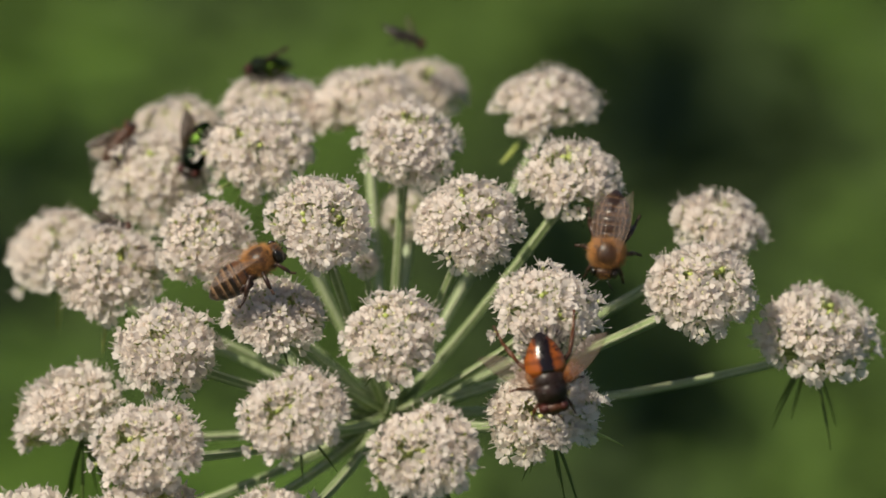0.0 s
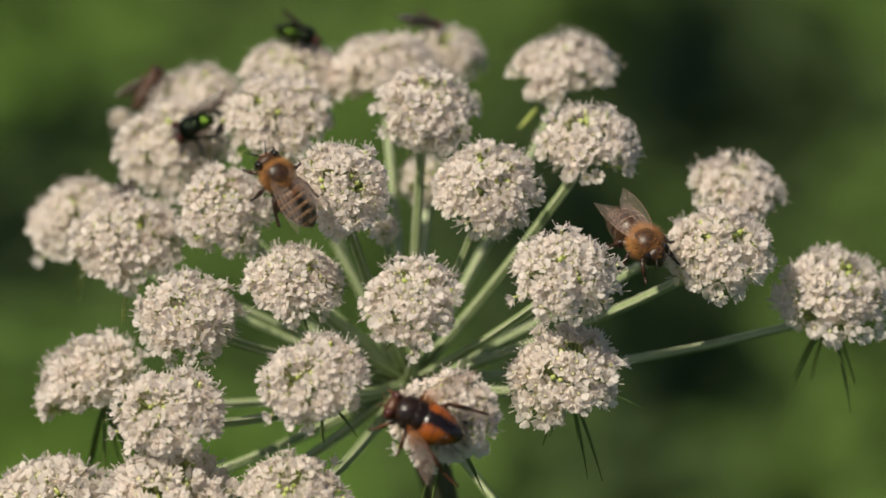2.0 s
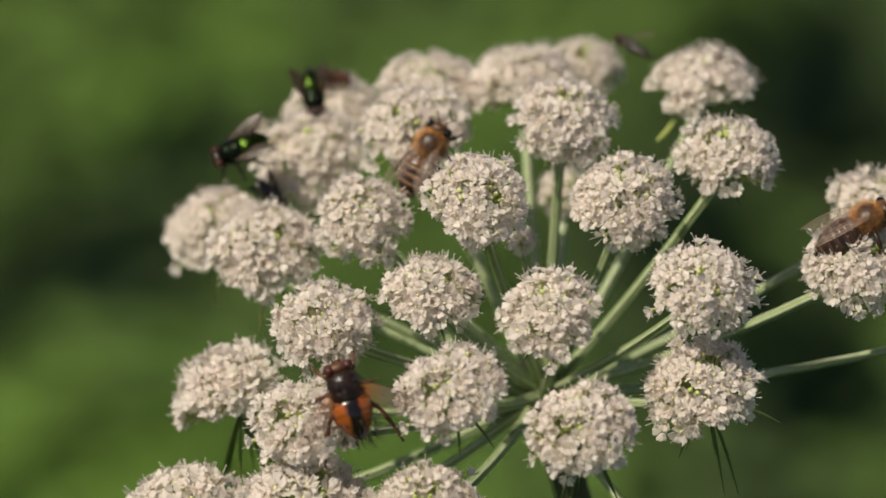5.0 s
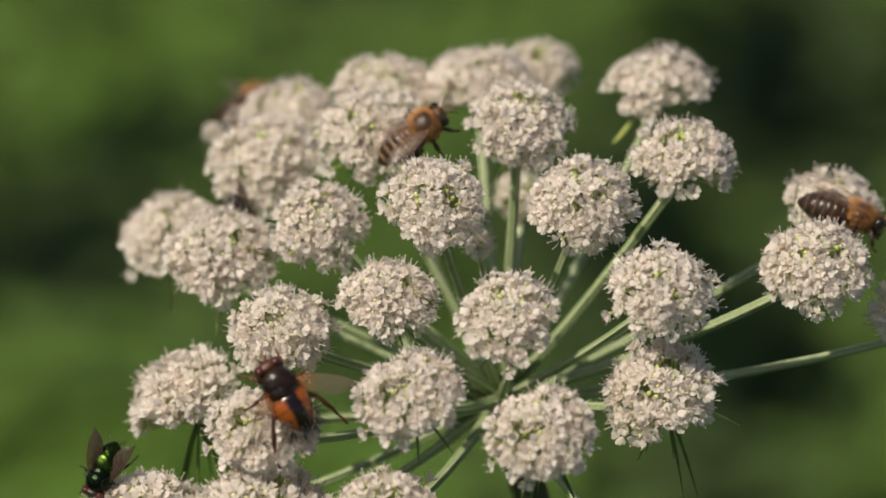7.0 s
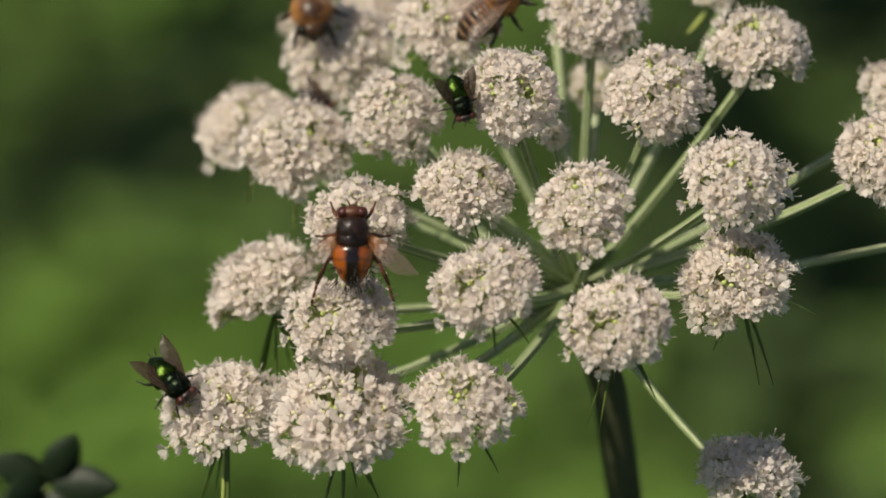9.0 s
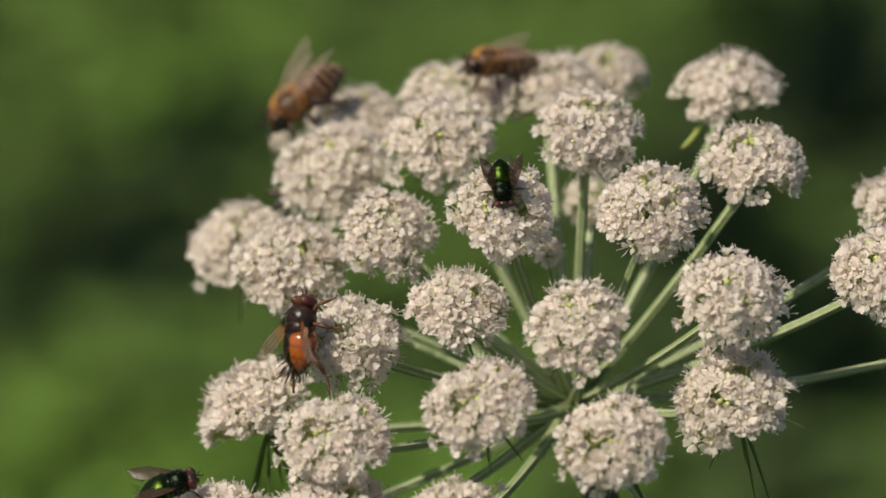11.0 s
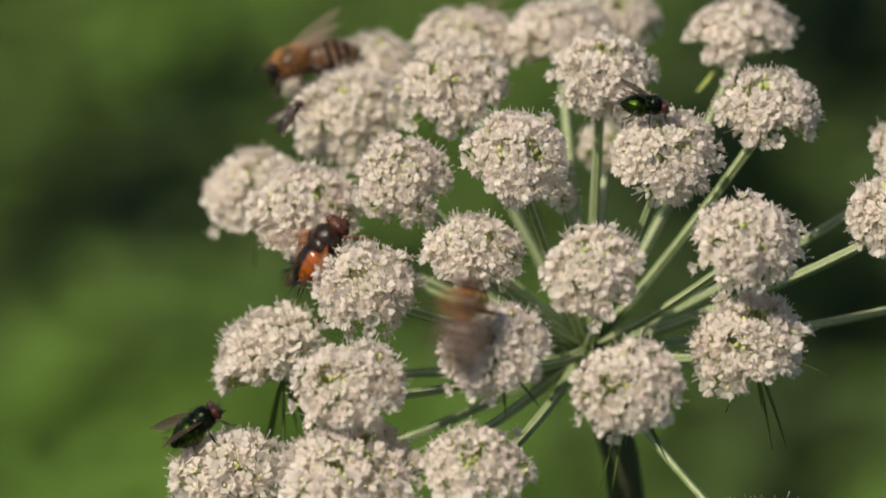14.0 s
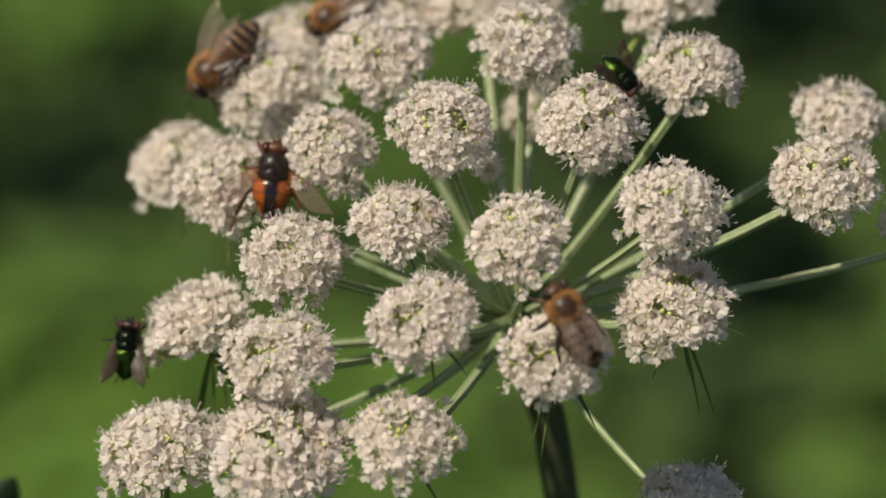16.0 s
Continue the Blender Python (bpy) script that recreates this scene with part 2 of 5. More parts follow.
TINY_HEAD = head_meshes(31, 0.0014, 14, radians(120))

# ---- the flowering umbel ----
HUB = Vector((0, 0, 1.10))
ROOT = HUB - Vector((0, 0, 0.0016))  # where the rays spring from the stem
umbel = tagged(new("flowering_umbel"), "white compound umbel of angelica on a ribbed green stem", "flower")
umbel.location = (0.03, -0.02, 0)
head_rng = random.Random(7)


def own(ob):
    """Hangs a part built in world space under the umbel."""
    ob.parent = umbel
    ob.matrix_parent_inverse = Matrix.Translation((-0.03, 0.02, 0))
    return ob


def bracteole(parent, length, way, start, width=0.00024, skin=None):
    bm = bmesh.new()
    start, way = Vector(start), Vector(way).normalized()
    sag = Vector((0, 0, -1))
    pts = [start + way * (length * k / 5) + sag * (length * 0.28 * (k / 5) ** 2) for k in range(6)]
    tube(bm, pts, [width * q for q in (0.7, 1.0, 1.05, 0.9, 0.6, 0.1)], 5)
    ob = part("bracteole", bm, skin or BRACT)
    ob.parent = parent
    ob.matrix_parent_inverse = parent.matrix_basis.inverted()
    return ob


def umbellet(x, y, z, radius, facing, heads=HEADS, bracts=2, thick=0.00060, bow=0.08, apart=False, stub=0.0):
    """One ray from the hub and the flower head at its end, turned to facing; x, y, z from the hub, in millimetres."""
    base = HUB + Vector((x, y, z)) * MM
    ray_way = base - HUB
    far = ray_way.length
    axis = Vector(facing).normalized()
    # the ray bows so that it meets the head along its axis
    bm = bmesh.new()
    ctrl = ROOT.lerp(base, 0.5) - axis * far * bow
    pts = []
    for k in range(9):
        u = k / 8
        pts.append(ROOT * (1 - u) ** 2 + ctrl * (2 * u * (1 - u)) + base * u**2)
    radii = [thick * (1.45 - 0.45 * min(1, k / 3)) * (1.0 if k < 8 else 1.25) for k in range(9)]
    ribbed(bm, pts, radii, 5, head_rng.uniform(0, 6.28))
    own(part("ray", bm, (RAY, RAY_RIB), None))
    florets, stalks, places = heads[head_rng.randrange(len(heads))] if heads is HEADS or heads is SIDE_HEADS else heads
    size = radius / (4.9 if heads is SMALL_HEAD else 2.0 if heads is TINY_HEAD else 8.1)
    m = Matrix.Translation(base) @ frame_of(axis, head_rng.uniform(0, 6.28)) @ Matrix.Scale(size, 4)
    head = own(shared("umbellet", stalks, None, m))
    if apart:
        for p, way, turn, big, bud in places:
            me = head_rng.choice(BUD_MESHES if bud else FLORET_MESHES)
            shared("floret", me, head, Matrix.Translation(p) @ frame_of(way, turn) @ Matrix.Scale(big, 4))
    else:
        tagged(shared("floret_cover", florets, head), "tiny white florets with long stamens", kind="stuff")
    for k in range(bracts):
        a = head_rng.uniform(0, 6.28)
        out = (frame_of(axis) @ Vector((math.cos(a), math.sin(a), -0.3)) * 0.6 + Vector((0, 0, -0.55 if bracts < 5 else -0.95))).normalized()
        bracteole(head, head_rng.uniform(*((8, 12) if bracts > 4 else (4, 7))) * MM, out, base + out * 0.0004, head_rng.uniform(0.00020, 0.00030))
    if stub:
        bracteole(head, stub * MM, (-0.1, -0.35, -1), base, 0.00042, OVARY)
    return head


# inner heads first, then those of the rim
umbellet(2.91, 21.58, 17.30, 4.28, (-0.02, -0.16, 0.99), SMALL_HEAD, 0)
umbellet(-3.73, -9.47, 26.81, 1.63, (-0.03, -0.69, 0.72), TINY_HEAD, 0, 0.00035)
umbellet(-15.65, -23.09, 24.65, 7.0, (-0.08, -0.36, 0.93))
umbellet(1.37, 0.70, 37.74, 7.47, (0.07, -0.30, 0.95))
umbellet(-17.84, 7.27, 32.52, 7.9, (-0.03, -0.42, 0.91), HEADS, 2, 0.0006, 0.02)
umbellet(9.41, -14.05, 34.09, 7.49, (-0.03, -0.42, 0.91))
umbellet(-24.74, -8.58, 28.32, 6.85, (-0.03, -0.53, 0.85))
umbellet(-3.21, 27.58, 28.69, 8.4, (-0.07, -0.07, 1.00), SIDE_HEADS)
umbellet(-9.83, -17.65, 36.08, 7.30, (0.05, -0.57, 0.82))
umbellet(22.75, -5.07, 35.07, 7.81, (0.08, -0.15, 0.99), SIDE_HEADS)
umbellet(-31.77, 15.88, 23.49, 8.5, (-0.13, -0.36, 0.93))
hooked = umbellet(19.70, -33.80, 17.39, 8.12, (-0.23, -0.40, 0.89), HEADS, 5)
umbellet(-16.19, 29.18, 27.11, 8.0, (-0.02, -0.16, 0.99), SIDE_HEADS, 2, 0.0006, 0.25)
umbellet(-37.63, -4.05, 20.55, 8.2, (-0.18, -0.51, 0.84), HEADS, 3, stub=8.0)
umbellet(-29.23, -24.33, 20.68, 7.35, (-0.03, -0.48, 0.88))
umbellet(20.90, 19.66, 32.72, 8.2, (0.03, -0.03, 1.00), SIDE_HEADS)
umbellet(-40.51, -18.56, 5.64, 9.5, (-0.52, 0.02, 0.86), FLAT_HEAD, 7)
umbellet(-0.15, -34.68, 28.85, 7.03, (-0.23, -0.45, 0.86), apart=True)
umbellet(20.91, -40.86, -8.21, 7.64, (0.10, -0.04, 0.99), SIDE_HEADS, 7, 0.0005)
umbellet(5.40, 37.73, 27.01, 6.2, (0.18, -0.00, 0.98), SIDE_HEADS)
umbellet(18.81, -31.05, 30.81, 7.35, (0.09, -0.42, 0.90))
umbellet(-29.00, 31.49, 20.99, 8.6, (-0.17, -0.05, 0.98), SIDE_HEADS, 2, 0.0006, 0.6)
umbellet(-44.54, 15.89, 11.71, 8.2, (-0.22, -0.20, 0.95), SIDE_HEADS, 3, stub=7.0)
umbellet(-12.46, -42.63, 21.54, 7.6, (-0.23, -0.34, 0.91))
umbellet(42.84, -1.46, 25.92, 7.54, (0.23, -0.08, 0.97), SIDE_HEADS, 5)
umbellet(3.77, -46.55, 18.78, 7.48, (-0.15, -0.50, 0.85), HEADS, 5, apart=True)
umbellet(-15.83, -48.92, 7.93, 7.67, (-0.05, -0.17, 0.98), HEADS, 4)
umbellet(39.48, -19.41, 27.89, 7.79, (-0.02, -0.27, 0.96))
umbellet(-31.03, -41.02, 15.51, 7.76, (-0.13, -0.36, 0.93))
umbellet(-39.89, 32.52, 21.24, 1.34, (-0.52, -0.26, 0.81), TINY_HEAD, 0, 0.0003)
umbellet(-31.00, -46.83, 4.06, 10.5, (-0.10, -0.09, 0.99), HEADS, 6)
umbellet(-46.41, -34.35, -2.66, 8.95, (-0.20, -0.04, 0.98), HEADS, 5, stub=10.5)
umbellet(54.81, -16.22, 18.11, 9.2, (0.13, -0.11, 0.99), SIDE_HEADS, 5, 0.0005)


bracteole(hooked, 0.0100, (1.0, -0.30, 0.12), HUB + Vector((19.70, -33.80, 17.39)) * MM, 0.00026, OVARY)


def broad_bract(a, b, c):
    bm = bmesh.new()
    a, b, c = (HUB + Vector(q) * MM for q in (a, b, c))
    pts = [a * (1 - u) ** 2 + b * (2 * u * (1 - u)) + c * u * u for u in (0, 0.2, 0.4, 0.6, 0.8, 1.0)]
    tube(bm, pts, [q * MM for q in (0.2, 0.28, 0.32, 0.3, 0.2, 0.06)], 6)
    own(part("bract", bm, OVARY, None, "pale green bract"))


broad_bract((17.58, 20.74, 29.83), (15.95, 17.97, 28.65), (14.76, 16.77, 28.40))


def stem():
    bm = bmesh.new()
    pts, radii = [], []
    bend = ((0, 0, 0.4, 2.1), (0.5, 0, -2, 2.5), (1.9, 0.2, -7, 2.35), (4.5, 0.4, -17, 2.25), (7.0, 0.4, -35, 2.3), (10, 0, -70, 2.5))
    for x, y, z, r in bend:
        pts.append(ROOT + Vector((x, y, z)) * MM)
        radii.append(r * MM)
    last, foot = pts[-1].copy(), Vector((0.03, -0.02, -0.03))
    for k in range(1, 11):
        u = k / 10
        p = last.lerp(foot, u)
        p.x += 0.012 * math.sin(math.pi * u)
        pts.append(p)
        radii.append(0.0027 + 0.004 * u)
    tube(bm, pts, radii, 36, 0.07)
    own(part("stem", bm, STEM, None, "ribbed green hollow stem, coloured darker for the umbel's shade"))


stem()


# ---- ground and undergrowth ----
def ground():
    bm = bmesh.new()
    rng = random.Random(3)
    xs = [-300, -80, -20, -6] + [-3 + 0.25 * k for k in range(25)] + [6, 20, 80, 300]
    grid = []
    for x in xs:
        row = []
        for y in xs:
            near = abs(x) <= 3 and abs(y) <= 3
            z = noise.noise(Vector((x * 0.8, y * 0.8, 0))) * 0.04 if near else 0.0
            row.append(bm.verts.new((x, y + 1.5, z - 0.03)))
        grid.append(row)
    for a in range(len(xs) - 1):
        for b in range(len(xs) - 1):
            bm.faces.new((grid[a][b], grid[a + 1][b], grid[a + 1][b + 1], grid[a][b + 1]))
    ob = part("ground", bm, SOIL)
    tagged(ob, "mossy green meadow ground under the plants", "ground", kind="structure")


def leaf_faces(verts, faces, base, way, up, length, width, fold=0.25, droop=0.3, steps=4):
    """One pointed leaf blade with a folded midrib."""
    way = way.normalized()
    side = way.cross(up).normalized()
    nrm = side.cross(way)
    n0 = len(verts)
    for k in range(steps + 1):
        u = k / steps
        w = width * 0.5 * math.sin(math.pi * min(1, 0.08 + u * 0.92)) ** 0.8
        c = base + way * (length * u) - Vector((0, 0, droop * length * u * u))
        verts += [tuple(c - side * w + nrm * (w * fold)), tuple(c), tuple(c + side * w + nrm * (w * fold))]
    for k in range(steps):
        a = n0 + 3 * k
        faces += [((a, a + 1, a + 4, a + 3), 0), ((a + 1, a + 2, a + 5, a + 4), 0)]


def leafy_weed(x, y, height, leaves, size, seed, spread=0.16, skin=LEAF, label="soft green leafy weed growing out of the meadow"):
    """One upright weed: thin stalks and many pointed leaves."""
    rng = random.Random(seed)
    thing = tagged(new("leafy_weed"), label, "plant", "undergrowth behind the umbel")
    thing.location = (x, y, -0.03)
    verts, faces = [], []
    for s in range(4):
        bm = bmesh.new()
        a = rng.uniform(0, 6.28)
        lean = Vector((math.cos(a), math.sin(a), 0)) * rng.uniform(0.3, 1) * spread
        h = height * rng.uniform(0.7, 1.05)
        pts = [Vector((0, 0, 0)) + lean * (k / 5) ** 1.5 + Vector((0, 0, h * k / 5)) for k in range(6)]
        tube(bm, pts, [0.004 - 0.0005 * k for k in range(6)], 6)
        part("stalk", bm, BRACT, thing)
        for k in range(leaves // 4):
            u = rng.uniform(0.15, 1)
            p = lean * u**1.5 + Vector((0, 0, h * u))
            b = rng.uniform(0, 6.28)
            way = Vector((math.cos(b), math.sin(b), rng.uniform(0.0, 0.7)))
            leaf_faces(verts, faces, p, way, Vector((0, 0, 1)), size * rng.uniform(0.6, 1.2), size * rng.uniform(0.35, 0.55))
    me = mesh_of("foliage", verts, faces, (skin,))
    me.polygons.foreach_set("use_smooth", [True] * len(me.polygons))
    tagged(shared("foliage", me, thing), kind="stuff")
    return thing


# patches of leaves coloured dark for shade, then of lighter ones: x, y, reach in x and in y
SHADE_SPOTS = (
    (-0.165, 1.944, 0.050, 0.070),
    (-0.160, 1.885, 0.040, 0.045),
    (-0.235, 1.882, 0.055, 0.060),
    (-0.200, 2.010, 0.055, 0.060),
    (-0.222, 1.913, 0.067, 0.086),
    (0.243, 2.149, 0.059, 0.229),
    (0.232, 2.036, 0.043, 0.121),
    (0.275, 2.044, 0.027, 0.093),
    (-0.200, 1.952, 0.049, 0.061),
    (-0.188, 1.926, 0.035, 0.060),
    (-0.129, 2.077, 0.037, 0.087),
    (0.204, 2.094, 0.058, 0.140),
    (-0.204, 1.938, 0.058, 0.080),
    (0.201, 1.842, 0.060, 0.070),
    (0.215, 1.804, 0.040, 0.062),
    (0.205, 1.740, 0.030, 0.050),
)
# lighter leaf colour brightens these background patches
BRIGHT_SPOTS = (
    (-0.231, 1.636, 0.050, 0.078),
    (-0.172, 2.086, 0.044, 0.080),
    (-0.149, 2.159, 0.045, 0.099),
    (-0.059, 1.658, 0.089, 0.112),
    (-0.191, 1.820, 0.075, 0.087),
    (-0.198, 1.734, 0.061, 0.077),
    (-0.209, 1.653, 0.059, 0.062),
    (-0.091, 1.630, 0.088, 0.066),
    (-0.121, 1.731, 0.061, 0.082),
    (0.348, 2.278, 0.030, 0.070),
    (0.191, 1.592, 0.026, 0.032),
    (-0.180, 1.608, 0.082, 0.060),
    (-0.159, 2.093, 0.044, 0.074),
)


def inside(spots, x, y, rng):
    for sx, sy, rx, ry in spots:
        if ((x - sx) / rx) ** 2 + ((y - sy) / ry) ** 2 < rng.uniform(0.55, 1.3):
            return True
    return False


def ground_cover():
    """Low dense leaves over the ground near the umbel, in plain, shade-dark and lighter tones."""
    rng = random.Random(21)
    kinds = {"plain": ([], []), "dark": ([], []), "bright": ([], [])}
    for _ in range(19000):
        x, y = rng.uniform(-0.8, 0.8), rng.uniform(0.6, 3.2)
        if rng.random() < 0.22:
            # thinner growth all round
            x, y = rng.gauss(0, 1.5), 1.6 + rng.gauss(0, 1.4)
            if noise.noise(Vector((x * 3, y * 3, 1.3))) < -0.12:
                continue
        kind = "dark" if inside(SHADE_SPOTS, x, y, rng) else "bright" if inside(BRIGHT_SPOTS, x, y, rng) else "plain"
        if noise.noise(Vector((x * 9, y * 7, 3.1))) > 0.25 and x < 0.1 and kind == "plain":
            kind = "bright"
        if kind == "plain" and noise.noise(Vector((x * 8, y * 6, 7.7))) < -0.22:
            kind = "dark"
        a = rng.uniform(0, 6.28)
        way = Vector((math.cos(a), math.sin(a), rng.uniform(-0.1, 0.5)))
        size = rng.uniform(0.025, 0.055)
        leaf_faces(*kinds[kind], Vector((x, y, rng.uniform(0.0, 0.08))), way, Vector((0, 0, 1)), size, size * 0.5, steps=3)
    for kind, skin, label in (("plain", LEAF, "low green leaves covering the meadow floor"), ("dark", SHADED_LEAF, "low meadow leaves coloured dark in place of shade"), ("bright", BRIGHT_LEAF, "lighter green leaves in patches on the meadow floor")):
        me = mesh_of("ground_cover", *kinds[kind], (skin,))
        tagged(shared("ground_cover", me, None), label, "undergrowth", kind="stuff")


def leaf_spray():
    """A twig with a few dark leaves beside and behind the umbel."""
    thing = tagged(new("leafy_twig"), "dark green leaves on a thin twig near the umbel", "plant")
    foot = Vector((-0.16, 0.06, -0.03))
    thing.location = foot
    top = LEAF_SPRAY - foot
    bm = bmesh.new()
    tube(bm, [top * (k / 8) - Vector((0.05 * math.sin(math.pi * k / 8), 0, 0)) for k in range(9)], [0.003 - 0.0002 * k for k in range(9)], 7)
    part("twig", bm, BRACT, thing)
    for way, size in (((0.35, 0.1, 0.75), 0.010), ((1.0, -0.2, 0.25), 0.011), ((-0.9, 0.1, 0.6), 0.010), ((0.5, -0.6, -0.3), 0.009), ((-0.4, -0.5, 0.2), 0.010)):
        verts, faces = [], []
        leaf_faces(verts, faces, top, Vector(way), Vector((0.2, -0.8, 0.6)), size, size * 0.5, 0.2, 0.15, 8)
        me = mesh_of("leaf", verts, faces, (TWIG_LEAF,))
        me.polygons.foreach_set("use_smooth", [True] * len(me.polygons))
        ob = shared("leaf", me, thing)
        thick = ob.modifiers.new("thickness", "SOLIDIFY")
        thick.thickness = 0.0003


def shade_shrub(root, clumps):
    """A made-up shrub beside the umbel, out of view: leaf clumps on arching shoots shade the ground."""
    thing = tagged(new("shade_shrub"), "leafy shrub added out of view, its arching shoots shade the meadow", "shrub")
    root = Vector(root)
    thing.location = root
    rng = random.Random(33)
    for cx, cy, cz, reach, deep in clumps:
        c = Vector((cx, cy, cz)) - root
        over = Vector((0, 0, cz + 0.12))
        bm = bmesh.new()
        pts = [over * (2 * u * (1 - u)) + c * u**2 for u in (0, 0.15, 0.3, 0.45, 0.6, 0.75, 0.9, 1.0)]
        tube(bm, pts, [0.006 - 0.0006 * k for k in range(8)], 7)
        shoot = part("shoot", bm, BRACT, thing)
        verts, faces = [], []
        for _ in range(120):
            q = Vector((rng.gauss(0, 0.5), rng.gauss(0, 0.5), rng.gauss(0, 0.4)))
            p = c + Vector((q.x * reach, q.y * deep, q.z * reach))
            a = rng.uniform(0, 6.28)
            size = rng.uniform(0.025, 0.05)
            leaf_faces(verts, faces, p, Vector((math.cos(a), math.sin(a), rng.uniform(-0.3, 0.3))), Vector((0, 0, 1)), size, size * 0.6, steps=3)
        me = mesh_of("foliage", verts, faces, (LEAF,))
        tagged(shared("foliage", me, shoot), kind="stuff")


ground()
shade_shrub((-0.88, 1.23, -0.03), (
    (-0.346, 1.864, 1.000, 0.038, 0.100),
    (-0.767, 1.628, 1.000, 0.029, 0.043),
    (-0.706, 1.772, 1.000, 0.017, 0.036),
    (-0.784, 1.591, 1.000, 0.021, 0.036),
    (-0.362, 1.506, 1.000, 0.023, 0.049),
    (-0.420, 1.648, 1.000, 0.016, 0.047),
))
ground_cover()
LEAF_SPRAY = Vector((-0.0740, 0.0065, 1.0621))
leaf_spray()
weed_rng = random.Random(12)
for k in range(36):
    gx = weed_rng.uniform(-0.7, 0.7)
    gy = weed_rng.uniform(1.0, 3.0)
    if not inside(SHADE_SPOTS, gx, gy, weed_rng):
        leafy_weed(gx, gy, weed_rng.uniform(0.06, 0.15), 48, weed_rng.uniform(0.03, 0.055), 100 + k, 0.08)


# ---- insects ----
def striped(name, side, middle, half_width, rough=0.3):
    """A dark stripe down the middle of the back (local y = 0), ragged at its edges, and a dark tip."""
    m = bpy.data.materials.new(name)
    m.use_nodes = True
    n, l = m.node_tree.nodes, m.node_tree.links
    b = n["Principled BSDF"]
    tex = n.new("ShaderNodeTexCoord")
    sep = n.new("ShaderNodeSeparateXYZ")
    l.new(tex.outputs["Object"], sep.inputs[0])
    away = n.new("ShaderNodeMath")
    away.operation = "ABSOLUTE"
    l.new(sep.outputs["Y"], away.inputs[0])
    wave = n.new("ShaderNodeTexNoise")
    wave.inputs["Scale"].default_value = 900
    l.new(tex.outputs["Object"], wave.inputs["Vector"])
    jit = n.new("ShaderNodeMath")
    jit.operation = "MULTIPLY_ADD"
    jit.inputs[1].default_value = 0.0009
    l.new(wave.outputs["Fac"], jit.inputs[0])
    l.new(away.outputs[0], jit.inputs[2])
    edge = n.new("ShaderNodeMapRange")
    edge.inputs["From Min"].default_value = half_width + 0.00025
    edge.inputs["From Max"].default_value = half_width + 0.00075
    l.new(jit.outputs[0], edge.inputs["Value"])
    tip = n.new("ShaderNodeMapRange")
    tip.inputs["From Min"].default_value = -0.0052
    tip.inputs["From Max"].default_value = -0.0032
    l.new(sep.outputs["X"], tip.inputs["Value"])
    seam = n.new("ShaderNodeTexWave")
    seam.wave_type, seam.bands_direction = "BANDS", "X"
    seam.inputs["Scale"].default_value = 215.0
    seam.inputs["Distortion"].default_value = 0.8
    l.new(tex.outputs["Object"], seam.inputs["Vector"])
    dusk = n.new("ShaderNodeMapRange")
    dusk.inputs["From Max"].default_value = 0.4
    dusk.inputs["To Min"].default_value = 0.6
    l.new(seam.outputs["Fac"], dusk.inputs["Value"])
    ends = n.new("ShaderNodeMath")
    ends.operation = "MULTIPLY"
    l.new(dusk.outputs[0], ends.inputs[0])
    l.new(tip.outputs[0], ends.inputs[1])
    both = n.new("ShaderNodeMath")
    both.operation = "MULTIPLY"
    l.new(edge.outputs[0], both.inputs[0])
    l.new(ends.outputs[0], both.inputs[1])
    mix = n.new("ShaderNodeMix")
    mix.data_type = "RGBA"
    mix.inputs[6].default_value = (*middle, 1)
    mix.inputs[7].default_value = (*side, 1)
    l.new(both.outputs[0], mix.inputs[0])
    l.new(mix.outputs[2], b.inputs["Base Color"])
    b.inputs["Roughness"].default_value = rough
    b.inputs["Coat Weight"].default_value = 0.3
    return m


